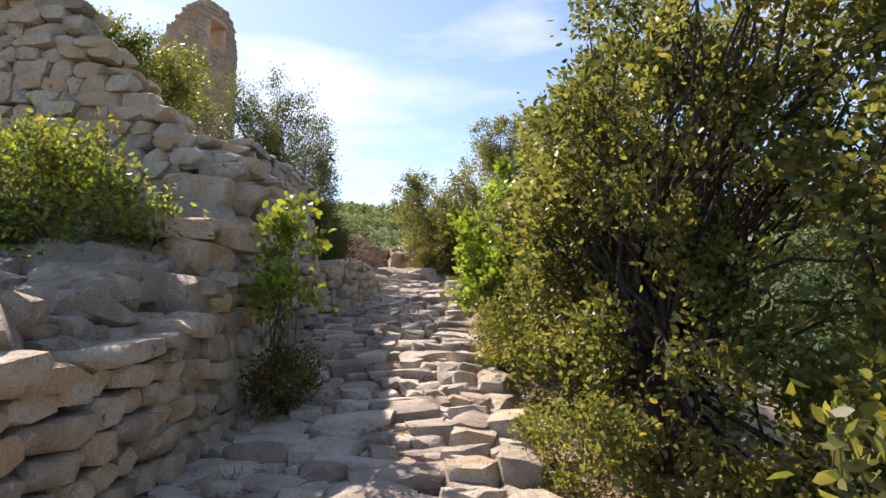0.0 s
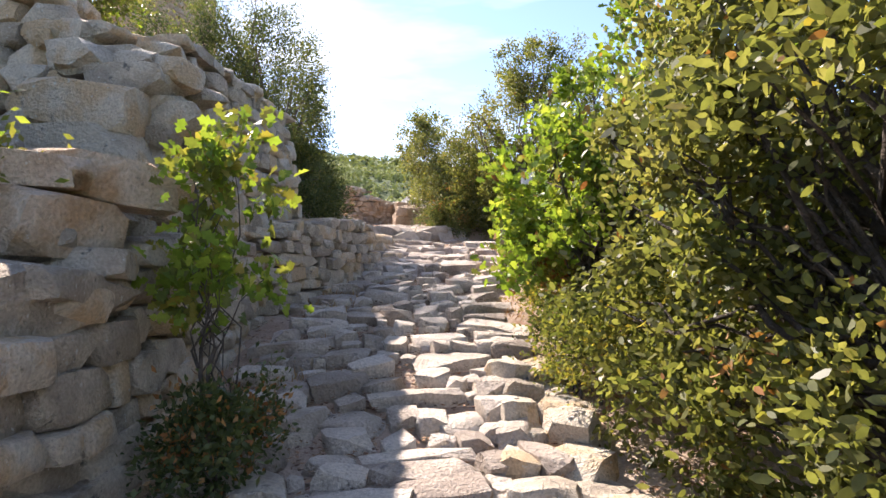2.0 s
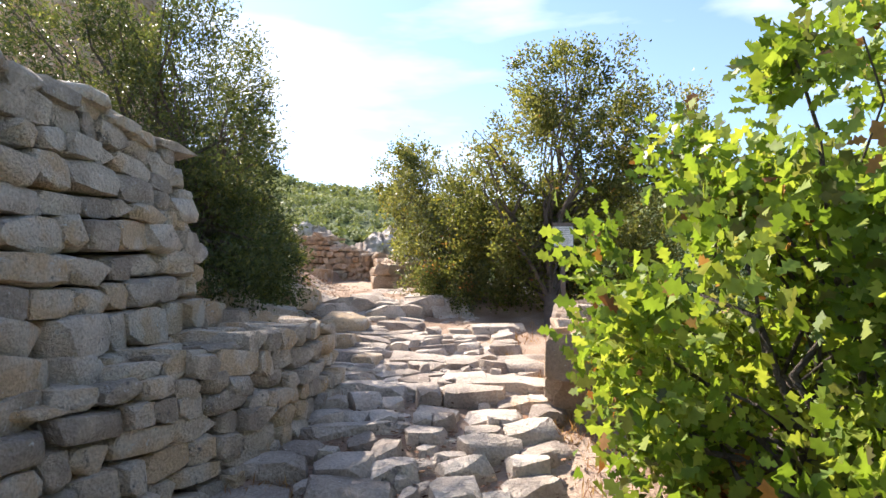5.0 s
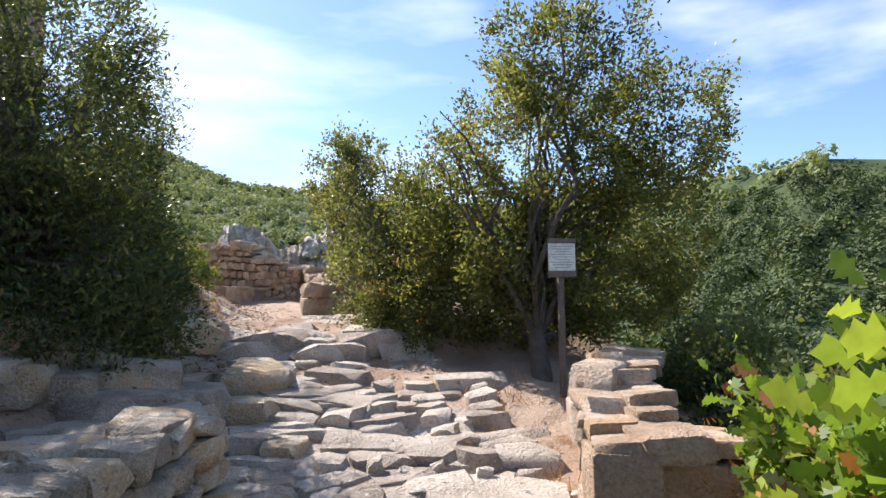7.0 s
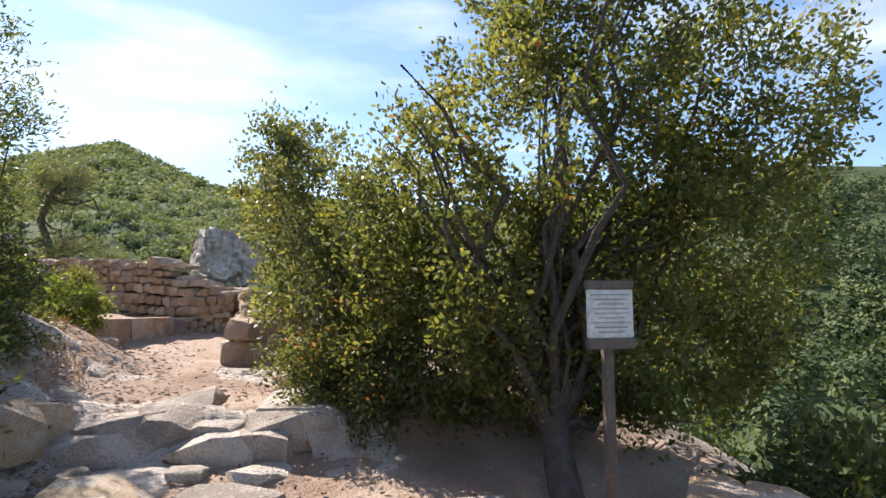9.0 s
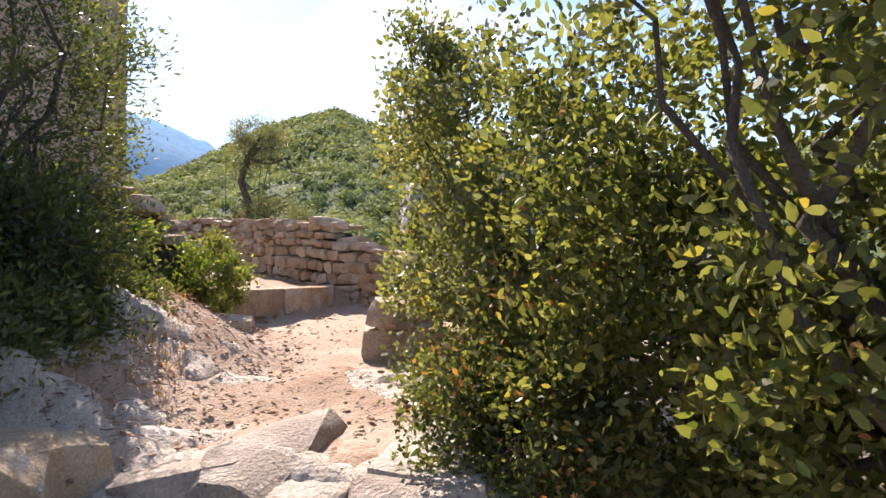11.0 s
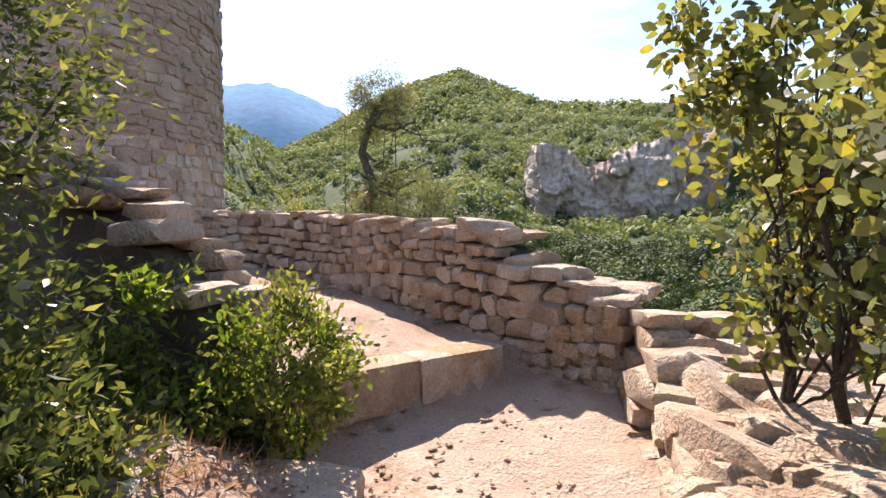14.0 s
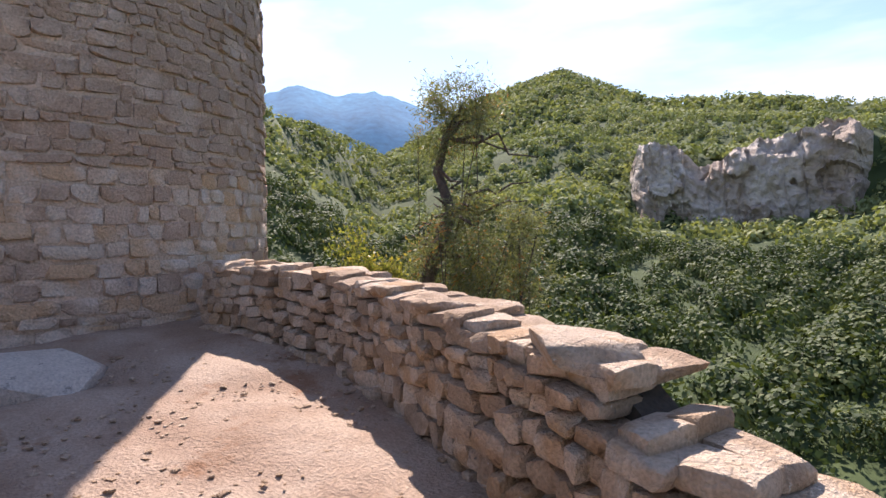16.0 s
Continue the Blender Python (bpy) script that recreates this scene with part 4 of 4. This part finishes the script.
for _ in range(150):
    x = rnd.uniform(-1.2, -0.1); y = rnd.uniform(14.9, 16.9)
    k = rnd.uniform(0.1, 0.3)
    rubble.append((rnd.choice(WARM_STONES), Matrix.Translation((x, y, gz(x, y) + k * 0.2 + 0.25 * (x < -0.7))) @ Euler((rnd.uniform(-0.4, 0.4), rnd.uniform(-0.4, 0.4), rnd.uniform(0, 6))).to_matrix().to_4x4() @ Matrix.Diagonal((k * 1.3, k, k * 0.6, 1))))
tagged(joined("rubble", rubble, STONE_WARM), "loose tan limestone rubble fallen from the walls", "rubble", kind="stuff")
# bedrock ledges and loose stones where the path climbs to the terrace
ledge = tagged(new("rock_ledge"), "worn pale bedrock ledges across the path", "rock", kind="structure")
for k in range(13):
    x = -2.5 + 0.2 * k + rnd.uniform(-0.06, 0.06)
    y = 12.95 + 0.1 * math.sin(k * 1.3) + 0.12 * max(0, x + 0.6)
    put_stone("rock", rnd.choice(PAVING), ledge, Matrix.Translation((x, y + 0.12, float(profile(y)) - 0.03 + rnd.uniform(-0.03, 0.02))) @ Euler((rnd.uniform(-0.05, 0.1), rnd.uniform(-0.08, 0.08), rnd.uniform(-0.25, 0.25))).to_matrix().to_4x4() @ Matrix.Diagonal((rnd.uniform(0.38, 0.62), rnd.uniform(0.5, 0.8), rnd.uniform(0.22, 0.3), 1)))
for k in range(190):
    if 25 <= k < 90:
        continue
    if k < 25:
        y = rnd.uniform(9.8, 12.6)
        x = float(centre(y)) + rnd.uniform(-1.0, 0.6)
        w, h = rnd.uniform(0.2, 0.55), 0.15
    else:
        x, y = rnd.uniform(-3.2, -0.95), rnd.uniform(9.8, 12.7)
        w = rnd.choice((0.12, 0.16, 0.2, 0.24, 0.34, 0.48))
        h = w * 0.65
    put_stone("rock", rnd.choice(PAVING if k < 90 else WALL_STONES), ledge, Matrix.Translation((x, y, gz(x, y) + (rnd.uniform(-0.05, 0.01) if k < 90 else h * 0.15))) @ Euler((rnd.uniform(-0.08, 0.08), rnd.uniform(-0.08, 0.08), rnd.uniform(-0.6, 0.6) if k < 90 else rnd.uniform(0, 6))).to_matrix().to_4x4() @ Matrix.Diagonal((w * 1.4, w * 0.95, h, 1)))


def bedrock():
    """Outcropping limestone: low tilted beds with broken edges that rise out of the earth."""
    x0, x1, y0, y1, d = -3.4, 0.6, 10.2, 15.0, 0.035
    nx, ny = int((x1 - x0) / d), int((y1 - y0) / d)
    vs = []
    for j in range(ny):
        for i in range(nx):
            x, y = x0 + i * d, y0 + j * d
            q = Vector((x, y, 0))
            wx = x + 0.25 * noise.noise(q * 1.3)
            wy = y + 0.3 * noise.noise(q * 1.1 + Vector((5, 0, 0)))
            bed = noise.noise(Vector((wx * 0.9, wy * 1.8, 2.0))) + 0.45 * noise.noise(Vector((wx * 2.3, wy * 4.5, 7.0)))
            tread = math.floor(bed * 4.0) / 4.0
            tread += (bed - tread) * 0.25
            crack = max(0.0, 1 - abs(noise.noise(Vector((wx * 2.6, wy * 2.0, 11.0)))) * 11)
            side = float(smooth(-0.1, -0.9, x - float(np.interp(y, LANE_Y, LANE_X))))
            edge = min(1.0, min(i, nx - 1 - i, j, ny - 1 - j) * d / 0.4)
            lift = -0.015 + 0.13 * tread + 0.03 * side + 0.05 * math.exp(-((y - 12.95) / 0.3) ** 2) - 0.045 * crack + 0.018 * noise.noise(q * 9) + 0.01 * noise.noise(q * 21) - 0.2 * (1 - edge)
            vs.append((x, y, lift))
    co = np.array(vs)
    co[:, 2] += height(co[:, 0], co[:, 1])
    fs = [(j * nx + i, j * nx + i + 1, (j + 1) * nx + i + 1, (j + 1) * nx + i) for j in range(ny - 1) for i in range(nx - 1)]
    me = from_lists("bedrock", co.tolist(), fs, SLAB)
    me.set_sharp_from_angle(angle=radians(40))
    ob = new("bedrock", me)
    ob.parent = ledge
    return ob


bedrock()
chips = []
for _ in range(4200):
    if rnd.random() < 0.6:
        y = rnd.uniform(0.5, 14.5); x = float(centre(y)) + rnd.gauss(-0.2, 0.75)
    else:
        x, y = rnd.uniform(-6.3, -1.7), rnd.uniform(14.6, 18.4)
    k = rnd.choice((0.012, 0.012, 0.015, 0.015, 0.02, 0.02, 0.03))
    chips.append((rnd.choice(WARM_STONES[:5]), Matrix.Translation((x, y, gz(x, y) + k * 0.05)) @ Euler((rnd.uniform(-0.2, 0.2), rnd.uniform(-0.2, 0.2), rnd.uniform(0, 6))).to_matrix().to_4x4() @ Matrix.Diagonal((k * 1.4, k, k * 0.4, 1))))
tagged(joined("gravel", chips, STONE_WARM), "loose stone chips on the dry earth", "gravel", kind="stuff")

# dry grass and leaf litter
rs = np.random.RandomState(5)
n = 11000
gy = rs.uniform(0.5, 15.2, n)
side = np.where(rs.uniform(size=n) < 0.5, -1, 1)
gxx = centre(gy) + side * (0.72 + np.abs(rs.normal(size=n)) * 0.35)
patch = np.sin(gy * 2.3 + gxx * 3.1) * np.cos(gy * 1.1 - gxx * 2.7) > -0.15
gy, gxx = gy[patch], gxx[patch]
pts = np.stack([gxx, gy, height(gxx, gy)], 1)
up = np.zeros_like(pts); up[:, 2] = 1.6
DRYGRASS = material("dry_grass", [(0.22, 0.11, 0.06), (0.38, 0.20, 0.10), (0.42, 0.29, 0.15)], 0.9, 2, 30, 0, "island", 0.25, 0.3)
tagged(new("dry_grass", mesh_quads("dry_grass", leaves(rs, pts, 0.085, 0.07, 0, up), DRYGRASS)), "dry reddish grass tufts along the path", "grass", kind="stuff")

n = 17000
ly = rs.uniform(1.0, 15.4, n)
lx = centre(ly) + rs.normal(size=n) * np.where(ly > 9, 0.8, 0.75) - np.where(ly > 9, 1.3, 0.25)
pts = np.stack([lx, ly, height(lx, ly) + 0.035], 1)
flat = leaves(rs, pts, 0.05, 0.5, 0.25)
flat[:, :, 2] = pts[:, None, 2] + (flat[:, :, 2] - pts[:, None, 2]) * 0.25
LITTER = material("leaf_litter", [(0.10, 0.06, 0.045), (0.22, 0.12, 0.08), (0.32, 0.19, 0.11)], 0.9, 2, 30, 0, "island", 0.3)
tagged(new("leaf_litter", mesh_quads("leaf_litter", flat, LITTER)), "dry brown fallen leaves on the ground", "leaf litter", kind="stuff")

# ---- stepped path ----
path_ob = tagged(new("path"), "steep path of worn irregular limestone slabs", "path", kind="structure")
rnd = random.Random(41)
placed, small = [], []
for tries in range(9000):
    y = rnd.uniform(0.8, 11.8)
    left, right = (-1.55, 0.3) if y < 9 else (-1.2, 0.5)
    x = rnd.uniform(left, right)
    shrink = 1.0 if tries < 5000 else 0.5
    L, Wd = rnd.choice((0.16, 0.22, 0.28, 0.34, 0.42, 0.52)) * shrink, rnd.uniform(0.13, 0.28) * shrink
    if all(abs(x - a) > (L + l2) * 0.46 or abs(y - b) > (Wd + w2) * 0.48 for a, b, l2, w2 in placed):
        placed.append((x, y, L, Wd))
        h = rnd.uniform(0.12, 0.2) * (0.6 + 0.4 * shrink)
        m = Matrix.Translation((x, y, gz(x, y) + rnd.uniform(-0.03, 0.03))) @ Euler((rnd.uniform(-0.04, 0.13), rnd.uniform(-0.1, 0.1), rnd.uniform(-0.4, 0.4))).to_matrix().to_4x4() @ Matrix.Diagonal((L * 1.08, Wd * 1.15, h, 1))
        if shrink == 1.0 and len(placed) < 300:
            put_stone("slab", rnd.choice(PAVING), path_ob, m)
        else:
            small.append((rnd.choice(PAVING), m))
tagged(joined("small_slabs", small, SLAB, path_ob), kind="stuff")
kerb = tagged(new("kerb"), "rough row of limestone kerb stones edging the path", "kerb", kind="structure")
y = 2.6
while y < 6.4:
    k = rnd.uniform(0.2, 0.42)
    for row in (0.2, 0.46):
        x = row + rnd.uniform(-0.05, 0.05)
        put_stone("stone", rnd.choice(WALL_STONES), kerb, Matrix.Translation((x, y + rnd.uniform(-0.05, 0.05), float(profile(y)) + rnd.uniform(-0.03, 0.06))) @ Euler((rnd.uniform(-0.2, 0.2), rnd.uniform(-0.2, 0.2), rnd.uniform(0.9, 2.2))).to_matrix().to_4x4() @ Matrix.Diagonal((k, rnd.uniform(0.2, 0.32), rnd.uniform(0.18, 0.3), 1)))
    y += k * 0.95

# ---- valley ----
def forest(name, label, n, r0, r1, az0, az1, size, quads, leaf, seed, mat):
    """Crowns on the slopes, each a lumpy dome of leaf clumps."""
    rs = np.random.RandomState(seed)
    r = np.sqrt(rs.uniform(r0 ** 2, r1 ** 2, n)); az = np.radians(rs.uniform(az0, az1, n))
    x, y = -2 - r * np.sin(az), 15 + r * np.cos(az)
    ok = outside(x, y) > 4.0
    x, y = x[ok], y[ok]
    z = height(x, y)
    m = len(x)
    R = size * rs.uniform(0.6, 1.3, m)
    d = rs.normal(size=(m, quads, 3)); d /= np.linalg.norm(d, axis=2)[..., None]
    d[..., 2] = np.abs(d[..., 2]) * 0.95 + 0.02
    lump = 1 + 0.22 * np.sin(d[..., 0] * 6 + rs.uniform(0, 6, (m, 1))) * np.cos(d[..., 1] * 7)
    P = np.stack([x, y, z], 1)[:, None] + d * (R[:, None] * lump * rs.uniform(0.75, 1.0, (m, quads)))[..., None] * np.array([1, 1, 1.2])
    nrm = d.reshape(-1, 3) + rs.normal(size=(m * quads, 3)) * 0.28
    nrm /= np.linalg.norm(nrm, axis=1)[:, None]
    t1 = np.cross(nrm, rs.normal(size=(m * quads, 3))); t1 /= np.linalg.norm(t1, axis=1)[:, None] + 1e-9
    t2 = np.cross(nrm, t1)
    c = P.reshape(-1, 3)
    L = leaf * rs.uniform(0.35, 0.75, m * quads)[:, None]
    Q = np.stack([c - t1 * L, c - t2 * L * 0.7, c + t1 * L, c + t2 * L * 0.7], 1)
    ob = new(name, mesh_quads(name, Q, mat))
    return tagged(ob, label, "forest", kind="stuff")


forest("near_wood", "dense green oak wood on the valley slope", 300, 10, 60, -75, 62, 2.1, 1000, 0.2, 61, FOREST)
forest("valley_wood", "dense green oak wood across the valley", 1100, 55, 150, -62, 62, 3.4, 240, 0.6, 62, FOREST)
# the two farther woods take the foliage lightened for haze
forest("hill_wood", "wooded green hillside across the valley", 5200, 150, 420, -62, 62, 3.2, 46, 1.35, 63, FOREST_HAZED)
forest("far_wood", "far wooded hillside", 7000, 400, 680, -20, 45, 4.2, 16, 2.8, 64, FOREST_HAZED)


def cliff():
    """A broken limestone cliff standing out of the far slope."""
    bm = bmesh.new()
    na, nz = 170, 44
    grid = []
    for i in range(na):
        u = i / (na - 1)
        deg = -4.6 + 18.4 * u
        az = radians(deg)
        row = []
        topz = float(np.interp(deg, [-4.6, -3, 1, 5, 7, 8.5, 10, 13, 13.8], [30, 34, 31, 27, 21, 24, 29, 30, 22])) + 2.5 * noise.noise(Vector((i * 0.09, 0, 7))) + 0.9 * noise.noise(Vector((i * 0.4, 0, 2)))
        base = float(np.interp(deg, [-4.6, 5, 7, 9, 13.8], [-2, 0, 2, -8, -8]))
        for k in range(nz):
            v = k / (nz - 1)
            z = base - 6 + (topz - base + 6) * v
            q = Vector((deg * 3.4, z, 0))
            bay = noise.noise(Vector((deg * 0.3, z * 0.03, 1.0)))
            block = math.floor(2.2 * noise.noise(q * 0.09 + Vector((0, 0, 5))) + 2.5)
            crack = 1.0 - min(1.0, abs(noise.noise(Vector((deg * 0.7, z * 0.05, 4.0)))) * 9.0)
            r = 197 + 8 * bay + 3.4 * block + 1.0 * crack + 2.6 * noise.noise(q * 0.2) + 1.6 * noise.noise(q * 0.55) + 5 * v ** 4 + 10 * max(0.0, 1 - min(u, 1 - u) * 16)
            row.append(bm.verts.new((-2 - r * math.sin(az), 15 + r * math.cos(az), z)))
        grid.append(row)
    back = [bm.verts.new((v.co.x * 1.25, (v.co.y - 15) * 1.25 + 15, v.co.z + 4)) for v in (g[-1] for g in grid)]
    for i in range(na - 1):
        for k in range(nz - 1):
            bm.faces.new((grid[i][k], grid[i + 1][k], grid[i + 1][k + 1], grid[i][k + 1]))
        bm.faces.new((grid[i][-1], grid[i + 1][-1], back[i + 1], back[i]))
    bmesh.ops.recalc_face_normals(bm, faces=bm.faces[:])
    me = bpy.data.meshes.new("cliff")
    bm.to_mesh(me); bm.free()
    me.materials.append(CLIFF)
    return tagged(new("cliff", me), "pale grey limestone cliff above the wooded slope", "cliff", kind="structure")


cliff()
# wooded mountains; the blue of distance haze is painted into the base colour
HAZE_BLUE = material("haze_blue_forest", [(0.03, 0.13, 0.26), (0.055, 0.19, 0.33)], 1.0, 0.006, 0.05, 0)


def mountain():
    vs, fs = [], []
    n = 120
    for i in range(n):
        a = 24 + 50 * i / (n - 1)
        el = float(np.interp(a, [24, 30, 34, 38, 41.5, 45, 49, 54, 62, 74], [7, 9.4, 11.2, 12.5, 11.9, 12.8, 11.6, 10.5, 9, 8]))
        r = 1700
        t = radians(a)
        for k, (rr, ee) in enumerate(((1150, 0.0), (1400, 0.55), (r, 1.0), (2100, 0.6))):
            zz = 4 + r * math.tan(radians(el)) * ee + 14 * noise.noise(Vector((i * 0.3, k * 2.0, 0))) * (ee > 0)
            vs.append((-rr * math.sin(t), 15 + rr * math.cos(t), zz))
    for i in range(n - 1):
        for k in range(3):
            fs.append((i * 4 + k, (i + 1) * 4 + k, (i + 1) * 4 + k + 1, i * 4 + k + 1))
    return tagged(new("mountain_backdrop", from_lists("mountain", vs, fs, HAZE_BLUE)), "distant wooded mountains, blue with painted haze", "mountain", kind="structure")


mountain()
